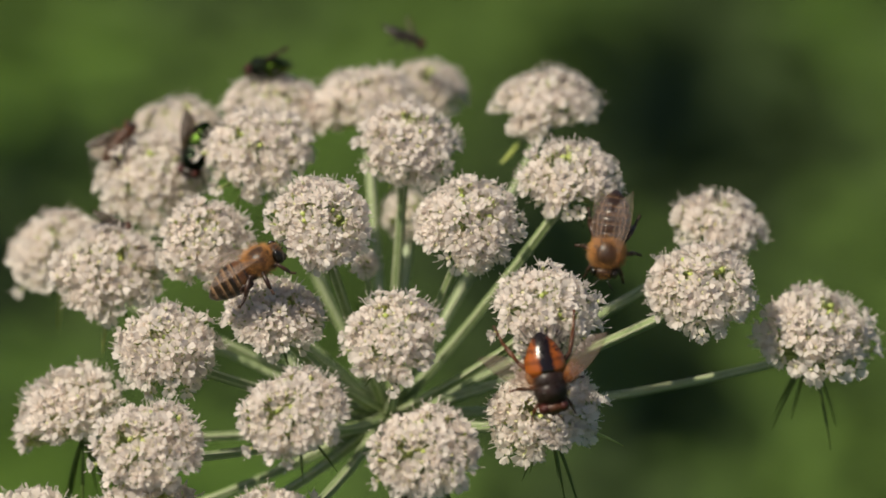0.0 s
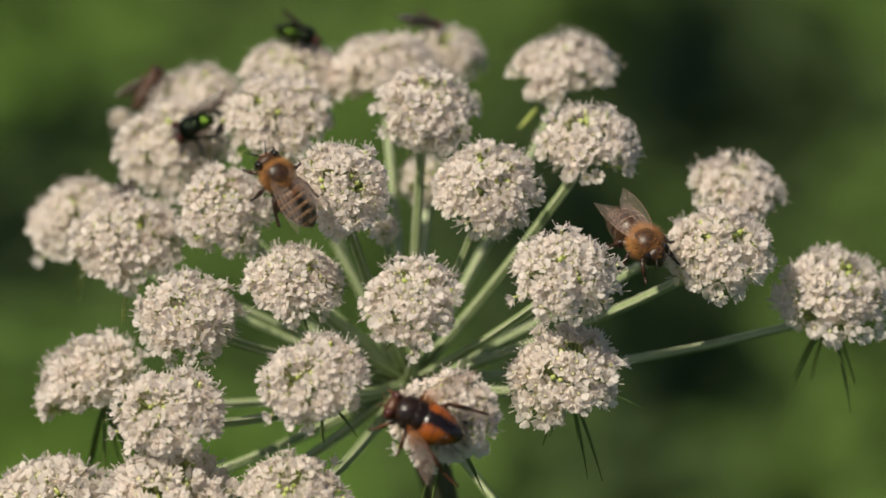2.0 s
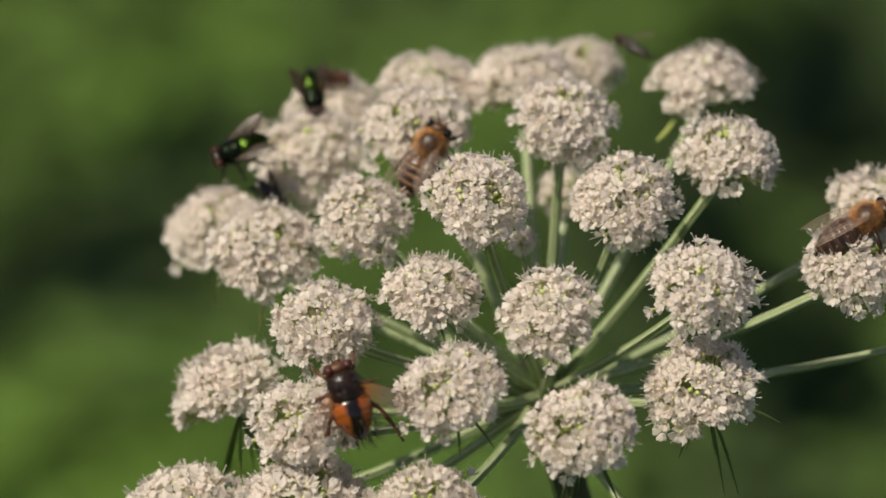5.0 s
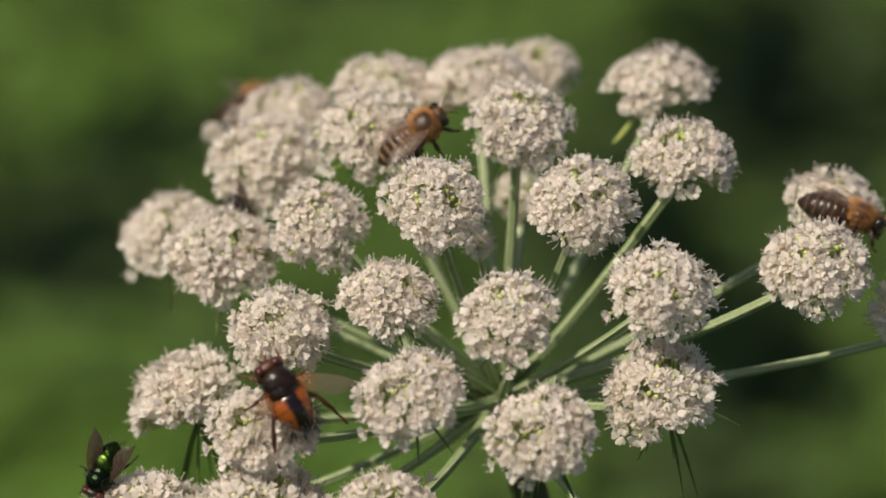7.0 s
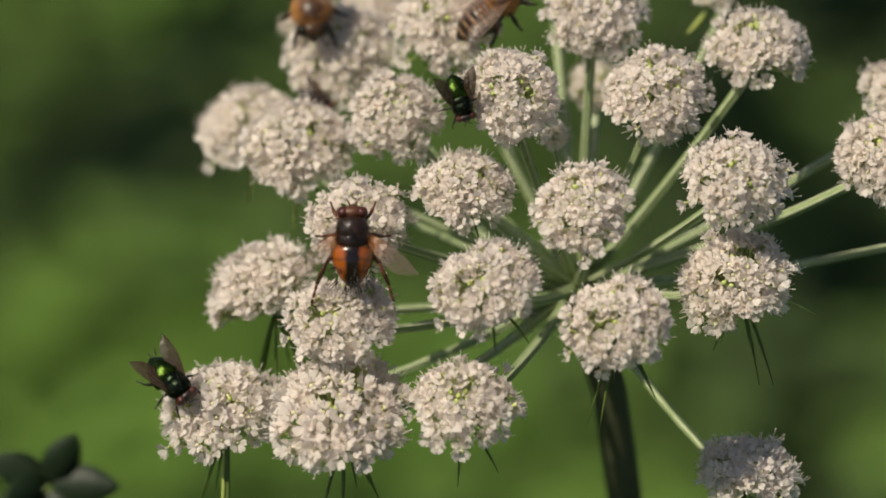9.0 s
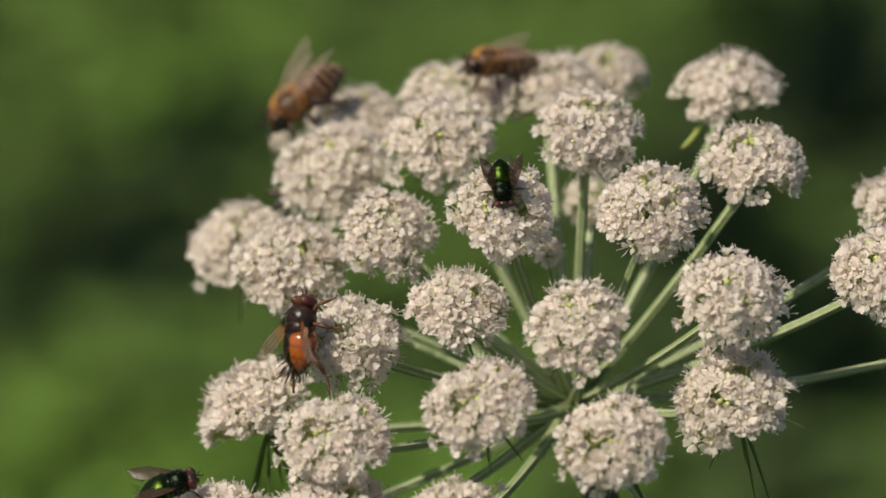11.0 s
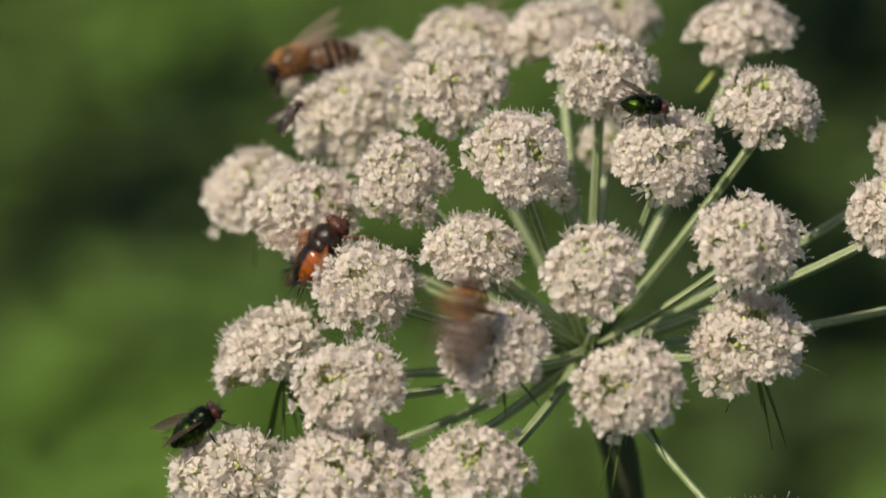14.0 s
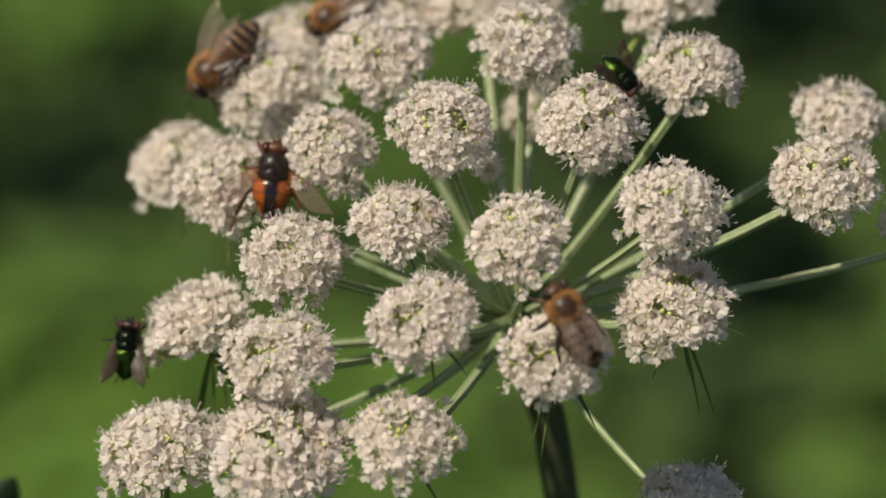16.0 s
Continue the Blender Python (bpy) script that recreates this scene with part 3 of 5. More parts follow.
def membrane(name, tint, clear, root=None, rough=0.16):
    """A thin veined wing skin: partly clear, glossy."""
    m = bpy.data.materials.new(name)
    m.use_nodes = True
    n, l = m.node_tree.nodes, m.node_tree.links
    b = n["Principled BSDF"]
    b.inputs["Base Color"].default_value = (*tint, 1)
    b.inputs["Roughness"].default_value = rough
    tex = n.new("ShaderNodeTexCoord")
    no = n.new("ShaderNodeTexNoise")
    no.inputs["Scale"].default_value = 700
    l.new(tex.outputs["Object"], no.inputs["Vector"])
    bp = n.new("ShaderNodeBump")
    bp.inputs["Strength"].default_value = 0.5
    bp.inputs["Distance"].default_value = 0.0002
    l.new(no.outputs["Fac"], bp.inputs["Height"])
    l.new(bp.outputs["Normal"], b.inputs["Normal"])
    if root:
        sep = n.new("ShaderNodeSeparateXYZ")
        l.new(tex.outputs["Object"], sep.inputs[0])
        near = n.new("ShaderNodeMapRange")
        near.inputs["From Min"].default_value = 0.0010
        near.inputs["From Max"].default_value = 0.0036
        l.new(sep.outputs["X"], near.inputs["Value"])
        mix = n.new("ShaderNodeMix")
        mix.data_type = "RGBA"
        mix.inputs[6].default_value = (*root, 1)
        mix.inputs[7].default_value = (*tint, 1)
        l.new(near.outputs[0], mix.inputs[0])
        l.new(mix.outputs[2], b.inputs["Base Color"])
    tr = n.new("ShaderNodeBsdfTransparent")
    tr.inputs["Color"].default_value = (1.0, 0.99, 0.98, 1)
    rng = n.new("ShaderNodeMapRange")
    rng.inputs["To Min"].default_value = clear - 0.02
    rng.inputs["To Max"].default_value = clear + 0.02
    l.new(no.outputs["Fac"], rng.inputs["Value"])
    ms = n.new("ShaderNodeMixShader")
    l.new(rng.outputs[0], ms.inputs["Fac"])
    l.new(b.outputs[0], ms.inputs[1])
    l.new(tr.outputs[0], ms.inputs[2])
    l.new(ms.outputs[0], n["Material Output"].inputs["Surface"])
    return m


BEE_FUR = material("bee_fur", (0.54, 0.25, 0.062), (0.32, 0.13, 0.030), 0.7, 2500, 500, 0.0, island=0.35, sheen=0.1)
BEE_HULL = material("bee_hull", (0.060, 0.026, 0.011), (0.024, 0.012, 0.006), 0.42, 2500, 500, 0.3)
BEE_AMBER = material("bee_amber", (0.17, 0.072, 0.022), (0.075, 0.030, 0.011), 0.32, 2500, 500, 0.3, coat=0.2)
BEE_UMBER = material("bee_umber", (0.085, 0.036, 0.014), (0.035, 0.016, 0.008), 0.32, 2500, 500, 0.3, coat=0.2)
BEE_DARK = material("bee_dark", (0.036, 0.018, 0.010), (0.014, 0.008, 0.006), 0.3, 2500, 500, 0.3, coat=0.2)
BEE_FELT = material("bee_felt", (0.34, 0.20, 0.098), (0.19, 0.10, 0.044), 0.8, 2500, 500, 0.2, sheen=0.3)
BEE_FELT_DULL = material("bee_felt_dull", (0.14, 0.07, 0.032), (0.07, 0.035, 0.017), 0.8, 2500, 500, 0.2, sheen=0.2)
LEG_BEE = material("leg_bee", (0.060, 0.024, 0.012), (0.020, 0.010, 0.007), 0.4, 2500, 500, 0.2)
CALYPTER = material("fly_calypter", (0.62, 0.36, 0.17), (0.45, 0.22, 0.09), 0.4, 2500, 500, 0.2, through_light=0.3)
FLY_ORANGE = striped("fly_orange", (0.34, 0.082, 0.010), (0.010, 0.005, 0.004), 0.0008, 0.26)
FLY_BLACK = material("fly_black", (0.032, 0.018, 0.012), (0.008, 0.005, 0.004), 0.3, 2500, 500, 0.3, coat=0.3)
FLY_THORAX = material("fly_thorax", (0.034, 0.015, 0.009), (0.011, 0.006, 0.004), 0.32, 1800, 420, 0.4)
FLY_RUST = material("fly_rust", (0.12, 0.042, 0.016), (0.035, 0.014, 0.007), 0.45, 2500, 500, 0.3)
FLY_DUST = material("fly_dust", (0.11, 0.05, 0.022), (0.035, 0.018, 0.010), 0.6, 2500, 500, 0.3)
FLY_GREEN = material("fly_green", (0.060, 0.105, 0.008), (0.005, 0.012, 0.003), 0.24, 2500, 400, 0.4, metal=0.9)
FLY_BLUE_GREEN = material("fly_blue_green", (0.012, 0.022, 0.008), (0.004, 0.007, 0.004), 0.22, 2500, 400, 0.4, metal=0.85)
FLY_EYE = material("fly_eye", (0.07, 0.016, 0.010), (0.05, 0.010, 0.008), 0.3, 6000, 500, 0.5)
BEE_EYE = material("bee_eye", (0.012, 0.008, 0.006), (0.006, 0.004, 0.003), 0.25, 6000, 500, 0.4)
LEG_BLACK = material("leg_black", (0.020, 0.013, 0.010), (0.010, 0.007, 0.006), 0.45, 2500, 500, 0.2)
LEG_RUST = material("leg_rust", (0.15, 0.05, 0.016), (0.05, 0.018, 0.008), 0.45, 2500, 500, 0.2)
WING_CLEAR = membrane("wing_clear", (0.48, 0.38, 0.34), 0.935, None, 0.2)
WING_SMOKE = membrane("wing_smoke", (0.05, 0.030, 0.017), 0.42, None, 0.42)
WING_AMBER = membrane("wing_amber", (0.24, 0.17, 0.14), 0.76, (0.45, 0.13, 0.018), 0.2)
WING_FAINT = membrane("wing_faint", (0.20, 0.15, 0.12), 0.86)
VEIN = material("wing_vein", (0.10, 0.05, 0.025), (0.06, 0.03, 0.015), 0.5, 2500, 500, 0.0)
# pale tan puts the whitish vein highlights of bee wings into the colour
VEIN_GLINT = material("wing_vein_glint", (0.42, 0.29, 0.21), (0.26, 0.16, 0.10), 0.25, 2500, 500, 0.0, coat=0.3)


def lathe(bm, rows, sides=18, mat=0):
    """A body along x from rows of x, half width, half height and height of its middle, in millimetres."""
    rings = []
    for x, ry, rz, zc in rows:
        rings.append([bm.verts.new((x * MM, ry * MM * math.cos(2 * math.pi * k / sides), (zc + rz * math.sin(2 * math.pi * k / sides)) * MM)) for k in range(sides)])
    for a, b in zip(rings, rings[1:]):
        for k in range(sides):
            bm.faces.new((a[k], a[(k + 1) % sides], b[(k + 1) % sides], b[k])).material_index = mat
    bm.faces.new(list(reversed(rings[0])))
    bm.faces.new(rings[-1])
    bmesh.ops.recalc_face_normals(bm, faces=bm.faces)


def egg(x0, x1, wide, high, zc=0.0, blunt=0.5, rows=10, grooves=0.0):
    """Rows for lathe: an egg from x0 (rear) to x1 (front), widest at blunt; grooves sink the joints of the segments."""
    out = []
    for k in range(rows + 1):
        u = k / rows
        a = math.pi * u
        skew = u ** (math.log(0.5) / math.log(blunt))
        s = max(0.06, math.sin(math.pi * skew)) ** 0.75 if 0 < k < rows else 0.06
        g = 1 - (grooves if k % 3 == 2 else 0)
        out.append((x0 + (x1 - x0) * (1 - math.cos(a)) / 2, wide * s * g, high * s * g, zc))
    return out


def ball(bm, c, r, seg=12):
    m = Matrix.Translation(Vector(c) * MM) @ Matrix.Diagonal((r[0] * MM, r[1] * MM, r[2] * MM, 1))
    bmesh.ops.create_uvsphere(bm, u_segments=seg, v_segments=max(6, seg * 2 // 3), radius=1, matrix=m)


def spikes(bm, rng, count, centre, radii, length, thick, lo=-0.3, back=0.3, hi=1.0, mat=0):
    """Hairs standing on an ellipsoid, swept towards the rear."""
    for _ in range(count):
        z = rng.uniform(lo, hi)
        a = rng.uniform(0, 6.28)
        q = math.sqrt(max(0, 1 - z * z))
        n = Vector((q * math.cos(a), q * math.sin(a), z))
        p = Vector((centre[0] + n.x * radii[0], centre[1] + n.y * radii[1], centre[2] + n.z * radii[2])) * MM
        way = (n + Vector((-back, 0, 0)) + Vector((rng.uniform(-0.3, 0.3), rng.uniform(-0.3, 0.3), rng.uniform(-0.2, 0.2)))).normalized()
        side = way.orthogonal().normalized() * thick * MM
        other = way.cross(side)
        base = [bm.verts.new(p + side), bm.verts.new(p - side * 0.5 + other * 0.87), bm.verts.new(p - side * 0.5 - other * 0.87)]
        end = bm.verts.new(p + way * length * rng.uniform(0.6, 1.2) * MM)
        for k in range(3):
            bm.faces.new((base[k], base[(k + 1) % 3], end)).material_index = mat


def wing_part(thing, name, root, length, width, sweep, tilt, mirror, skin, tilt_side=8):
    """A wing: a thin curved skin on veins, its root at the thorax; sweep is its angle back from straight out."""
    bm = bmesh.new()
    n = 12

    def outline(u):
        lead = width * (0.06 + 0.24 * math.sin(math.pi * (0.04 + 0.96 * u)) ** 0.8) * (1 - u**8)
        trail = -width * (0.10 * (1 - u) + 0.66 * math.sin(math.pi * u**1.25) ** 0.6 * (0.6 + 0.4 * u)) * (1 - u**10)
        return lead, trail

    grid = []
    for k in range(n + 1):
        u = k / n
        lead, trail = outline(u)
        row = []
        for j in range(5):
            v = lead + (trail - lead) * j / 4
            arch = 0.05 * width * math.sin(math.pi * j / 4) + 0.03 * length * math.sin(math.pi * u)
            row.append((u * length, v, arch))
        grid.append(row)
    for off in (0.02, -0.02):
        vs = [[bm.verts.new(Vector((x, y, z + off)) * MM) for x, y, z in row] for row in grid]
        for a in range(n):
            for b in range(4):
                f = (vs[a][b], vs[a + 1][b], vs[a + 1][b + 1], vs[a][b + 1])
                bm.faces.new(f if off < 0 else tuple(reversed(f)))
    wing = part(name, bm, skin, thing)
    vb = bmesh.new()
    for j, stop in ((0, n), (1, 10), (2, 11), (3, 8), (4, 5)):
        tube(vb, [Vector(grid[k][j]) * MM for k in range(0, stop + 1)], [0.038 * MM * (1 - 0.7 * k / n) * (1.5 if j == 0 else 1) for k in range(0, stop + 1)], 4)
    for k, j in ((4, 1), (7, 1), (6, 2), (9, 2), (5, 3)):
        tube(vb, [Vector(grid[k][j]) * MM, Vector(grid[min(n, k + 1)][j + 1]) * MM], 0.03 * MM, 4)
    part("vein", vb, VEIN_GLINT if skin == WING_CLEAR else VEIN, wing)
    side = -1 if mirror else 1
    # x runs along the wing, y to its leading edge
    along = Vector((-math.sin(radians(sweep)), side * math.cos(radians(sweep)), math.sin(radians(tilt)))).normalized()
    lead = Vector((math.cos(radians(sweep)), side * math.sin(radians(sweep)), 0))
    lead = (lead - along * lead.dot(along)).normalized()
    lead = (lead + Vector((0, 0, 1)) * math.tan(radians(tilt_side))).normalized()
    lead = (lead - along * lead.dot(along)).normalized()
    nrm = along.cross(lead)
    if nrm.z < 0:
        nrm = -nrm
    m = Matrix((along, lead, nrm)).transposed().to_4x4()
    wing.matrix_basis = Matrix.Translation(Vector(root) * MM) @ m
    return wing


def leg(thing, hip, knee, ankle, toe, thick, mat, bristles=0):
    bm = bmesh.new()
    p = [Vector(q) * MM for q in (hip, knee, ankle, toe)]
    t = thick * MM
    tube(bm, [p[0], p[0].lerp(p[1], 0.4), p[1]], [t * 0.8, t * 1.35, t * 0.8], 6)
    tube(bm, [p[1], p[1].lerp(p[2], 0.6), p[2]], [t * 0.75, t * 1.0, t * 0.7], 6)
    steps = [p[2].lerp(p[3], k / 5) + Vector((0, 0, -0.0001 * math.sin(k))) for k in range(6)]
    tube(bm, steps, [t * (0.62 if k % 2 else 0.45) for k in range(6)], 5)
    if bristles:
        rng = random.Random(5)
        for k in range(bristles):
            u = rng.random()
            a, b = (p[0], p[1]) if k % 2 else (p[1], p[2])
            c = a.lerp(b, u)
            tube(bm, [c, c + Vector((rng.uniform(-1, 1), rng.uniform(-1, 1), rng.uniform(-0.6, 0.6))).normalized() * 0.0006], [t * 0.14, t * 0.04], 3)
    return part("leg", bm, mat, thing)


def six_legs(thing, mat, thick, reach, drop, x_front=2.6, bristles=0, trail=1.0):
    for side in (1, -1):
        y = side * 0.9
        leg(thing, (x_front, y, -1.0), (x_front + 1.2 * reach, side * 2.2 * reach, -0.5), (x_front + 2.2 * reach, side * 2.7 * reach, -drop * 0.75), (x_front + 3.0 * reach, side * 3.0 * reach, -drop), thick * 0.9, mat, bristles)
        leg(thing, (x_front - 1.1, y, -1.2), (x_front - 1.2, side * 2.8 * reach, -0.4), (x_front - 1.4, side * 4.0 * reach, -drop * 0.8), (x_front - 1.3, side * 5.0 * reach, -drop), thick, mat, bristles)
        leg(thing, (x_front - 2.1, y, -1.1), (x_front - 3.6 * reach * trail, side * 2.5 * reach * trail, 0.0), (x_front - 5.6 * reach * trail, side * 3.4 * reach * trail, -drop * 0.6), (x_front - 7.4 * reach * trail, side * 3.9 * reach * trail, -drop * 0.9), thick * 1.15, mat, bristles)


def scale_thing(thing, s):
    for o in thing.children_recursive:
        if o.parent == thing:
            o.matrix_basis = Matrix.Scale(s, 4) @ o.matrix_basis


def bee_abdomen(bm, rng, hairs):
    """Six overlapping plates: a pale felt band at the front of each, then brown, then a dark rear edge."""
    rings, mats = [], []
    sides = 22

    def half(u):
        return 2.4 * max(0.03, math.sin(math.pi * min(1.0, 0.10 + 0.90 * u ** 0.86))) ** 0.62

    for k in range(6):
        for s_, grow, mat in ((0.0, 0.96, 0 if k > 1 else 1), (0.2, 1.0, 1 if k < 4 else 2), (0.8 if k < 2 else 0.45, 1.02, 2), (0.97, 1.0, 2)):
            u = (k + s_) / 6
            r = half(u) * grow
            x = (0.4 - 6.9 * u) * MM
            drop = -0.25 - 0.75 * u * u
            rings.append([bm.verts.new((x, r * MM * math.cos(2 * math.pi * j / sides), (drop + 0.9 * r * math.sin(2 * math.pi * j / sides)) * MM)) for j in range(sides)])
            mats.append(mat)
        # felt on the front third of the plate
        for _ in range(130 if k > 1 else 40):
            u = (k + rng.uniform(0.02, 0.22)) / 6
            r = half(u) * 0.97
            t = rng.uniform(-0.5, math.pi + 0.5)
            n = Vector((0, math.cos(t), math.sin(t)))
            p = Vector((0.4 - 6.9 * u, r * n.y, -0.25 - 0.75 * u * u + 0.9 * r * n.z)) * MM
            way = (n * 0.45 + Vector((-1, rng.uniform(-0.3, 0.3), 0))).normalized()
            side = way.cross(n).normalized() * 0.025 * MM
            tri = [hairs.verts.new(p - side), hairs.verts.new(p + side), hairs.verts.new(p + way * rng.uniform(0.3, 0.6) * MM)]
            hairs.faces.new(tri)
    for i in range(len(rings) - 1):
        for j in range(sides):
            f = bm.faces.new((rings[i][j], rings[i + 1][j], rings[i + 1][(j + 1) % sides], rings[i][(j + 1) % sides]))
            f.material_index = mats[i]
    bm.faces.new(rings[-1]).material_index = 2
    bm.faces.new(list(reversed(rings[0]))).material_index = 2
    bmesh.ops.recalc_face_normals(bm, faces=bm.faces)


def honeybee(label, felt, plate, seed, size=1.0, wing_sweep=62, wing_tilt=7):
    bee = tagged(new("honeybee"), label, "bee", "bees on the umbel")
    rng = random.Random(seed)
    bm, hairs = bmesh.new(), bmesh.new()
    bee_abdomen(bm, rng, hairs)
    abdomen = part("abdomen", bm, (felt, plate, BEE_DARK), bee, "brown abdomen with pale felt bands")
    part("down", hairs, felt, abdomen, "short pale hair")
    bm = bmesh.new()
    lathe(bm, egg(-0.2, 3.7, 2.0, 1.8, 0.15, 0.5, 10), 18)
    thorax = part("thorax", bm, BEE_HULL, bee)
    # long hair round the sides and rear, a thin nap over the dark middle of the back
    bm = bmesh.new()
    spikes(bm, rng, 3000, (1.75, 0, 0.15), (1.9, 1.95, 1.72), 0.95, 0.017, -0.75, 0.1, 0.80)
    spikes(bm, rng, 150, (1.75, 0, 0.15), (1.9, 1.95, 1.75), 0.4, 0.014, 0.78, 0.4, 0.99)
    spikes(bm, rng, 300, (0.45, 0, 0.3), (0.7, 1.6, 1.5), 0.9, 0.024, -0.2, 0.6, 0.99)
    part("fur", bm, BEE_FUR, thorax, "tawny hair")
    bm = bmesh.new()
    ball(bm, (4.15, 0, -0.15), (0.95, 1.65, 1.35), 16)
    ball(bm, (4.75, 0, -0.95), (0.45, 0.55, 0.7), 8)
    head = part("head", bm, BEE_HULL, bee)
    for s in (1, -1):
        bm = bmesh.new()
        ball(bm, (4.2, s * 1.3, 0.1), (0.70, 0.55, 1.15), 14)
        part("eye", bm, BEE_EYE, head)
        bm = bmesh.new()
        tube(bm, [Vector(q) * MM for q in ((4.9, s * 0.35, 0.2), (5.4, s * 0.7, 0.7), (5.8, s * 1.0, 0.4), (6.4, s * 1.5, 0.0))], [0.11 * MM, 0.09 * MM, 0.10 * MM, 0.08 * MM], 6)
        part("antenna", bm, LEG_BLACK, head)
    bm = bmesh.new()
    spikes(bm, rng, 130, (4.2, 0, 0.0), (0.85, 1.0, 1.3), 0.4, 0.016, 0.0, -0.2)
    part("fur", bm, BEE_FUR, head)
    for s in (False, True):
        y = -1.0 if s else 1.0
        wing_part(bee, "forewing", (2.0, y, 1.25), 8.6, 2.9, wing_sweep, wing_tilt, s, WING_CLEAR)
        wing_part(bee, "hindwing", (1.0, y, 1.05), 6.2, 2.2, wing_sweep + 6, wing_tilt - 4, s, WING_CLEAR)
    six_legs(bee, LEG_BEE, 0.36, 0.85, 2.9)
    # broad flat shins of the hind legs
    for s in (1, -1):
        bm = bmesh.new()
        ball(bm, (-1.4, s * 2.35, -0.9), (1.15, 0.28, 0.55), 10)
        part("pollen_basket", bm, LEG_BEE, bee)
    scale_thing(bee, size)
    return bee


def fly(name, label, group, abdomen, thorax_mat, head_mat, leg_mat, skin, size, seed, bulk=1.0, wing_sweep=48, wing_tilt=6, wing_length=9.0, bristle=200, legs=0.22, slender=1.0, trail=1.0, lobes=None):
    thing = tagged(new(name), label, "fly", group)
    rng = random.Random(seed)
    bm = bmesh.new()
    lathe(bm, egg(-6.2 * slender, 0.9, 2.3 * bulk, 1.9 * bulk, -0.15, 0.64, 18, 0.03), 22)
    ab = part("abdomen", bm, abdomen, thing)
    bm = bmesh.new()
    lathe(bm, [(x, y * bulk, z * bulk, 0.2) for x, y, z in ((-0.9, 0.3, 0.3), (-0.7, 1.1, 0.9), (0.0, 1.6, 1.4), (0.7, 1.8, 1.62), (1.25, 1.78, 1.60), (1.4, 1.70, 1.50), (1.55, 1.78, 1.62), (2.3, 1.78, 1.64), (3.0, 1.6, 1.45), (3.5, 1.25, 1.1), (3.75, 0.7, 0.7))], 20)
    th = part("thorax", bm, thorax_mat, thing)
    # the raised shield at the rear of the back
    bm = bmesh.new()
    ball(bm, (-0.40, 0, 0.95), (0.90, 1.05 * bulk, 0.62), 12)
    part("scutellum", bm, head_mat if lobes else thorax_mat, th)
    if lobes:
        for s in (1, -1):
            bm = bmesh.new()
            ball(bm, (0.15, s * 1.75 * bulk, 0.45), (0.95, 0.72, 0.30), 10)
            part("calypter", bm, lobes, th, "pale orange scale at the wing root")
    bm = bmesh.new()
    ball(bm, (4.15, 0, -0.05), (0.85, 1.5 * bulk, 1.3), 14)
    ball(bm, (4.7, 0, -0.7), (0.5, 0.6, 0.55), 8)
    head = part("head", bm, head_mat, thing)
    for s in (1, -1):
        bm = bmesh.new()
        ball(bm, (4.15, s * 1.02 * bulk, 0.15), (0.74, 0.66 * bulk, 1.15), 12)
        part("eye", bm, FLY_EYE, head)
        bm = bmesh.new()
        tube(bm, [Vector(q) * MM for q in ((4.8, s * 0.25, 0.3), (5.4, s * 0.5, 0.3), (5.9, s * 0.9, 0.5))], [0.12 * MM, 0.10 * MM, 0.03 * MM], 5)
        part("antenna", bm, leg_mat, head)
    bm = bmesh.new()
    spikes(bm, rng, bristle // 4, (-4.0 * slender, 0, -0.1), (2.2 * slender, 1.9 * bulk, 1.6 * bulk), 2.0, 0.07, -0.2, 0.7)
    part("bristles", bm, FLY_BLACK, ab)
    bm = bmesh.new()
    spikes(bm, rng, bristle, (1.8, 0, 0.2), (1.9, 1.9 * bulk, 1.75 * bulk), 0.9, 0.03, 0.0, 0.9)
    part("bristles", bm, FLY_BLACK, th)
    for s in (False, True):
        y = -1.3 * bulk if s else 1.3 * bulk
        wing_part(thing, "wing", (1.6, y, 0.9), wing_length, 2.75, wing_sweep, wing_tilt, s, skin)
    six_legs(thing, leg_mat, legs, 0.9, 2.9, 2.7, 10, trail)
    scale_thing(thing, size)
    return thing


bee_a = honeybee("tawny honeybee with banded abdomen feeding on white florets", BEE_FELT, BEE_AMBER, 1, 0.96, 76)
bee_b = honeybee("furry brown honeybee with half-spread clear wings", BEE_FELT_DULL, BEE_UMBER, 2, 1.02, 82, 6)
bee_c = honeybee("brown honeybee with raised wings on the rim of the umbel", BEE_FELT, BEE_AMBER, 3, 1.14, 76, 20)
parasite_fly = fly("parasite_fly", "bristly orange fly with a black stripe and smoky spread wings", "flies on the umbel", FLY_ORANGE, FLY_THORAX, FLY_RUST, LEG_RUST, WING_AMBER, 1.06, 5, 1.12, 37, 6, 8.2, 420, 0.27, 0.79, 1.4, CALYPTER)
green_fly_a = fly("greenbottle_fly", "metallic green fly with dark wings and red-brown eyes", "flies on the umbel", FLY_GREEN, FLY_BLUE_GREEN, FLY_BLACK, LEG_BLACK, WING_SMOKE, 0.83, 6, 1.18, 74, 14, 7.6, 120, 0.22, 0.74)
green_fly_b = fly("greenbottle_fly", "metallic green fly with a dark thorax and dusky wings", "flies on the umbel", FLY_GREEN, FLY_BLUE_GREEN, FLY_BLACK, LEG_BLACK, WING_SMOKE, 0.66, 7, 1.22, 68, 24, 7.6, 120, 0.22, 0.74)
rust_fly = fly("rusty_fly", "rusty brown fly with darker head on a rear flower head", "flies on the umbel", FLY_DUST, FLY_RUST, FLY_BLACK, LEG_RUST, WING_SMOKE, 0.62, 8, 0.85, 62, 6, 8.4, 100)
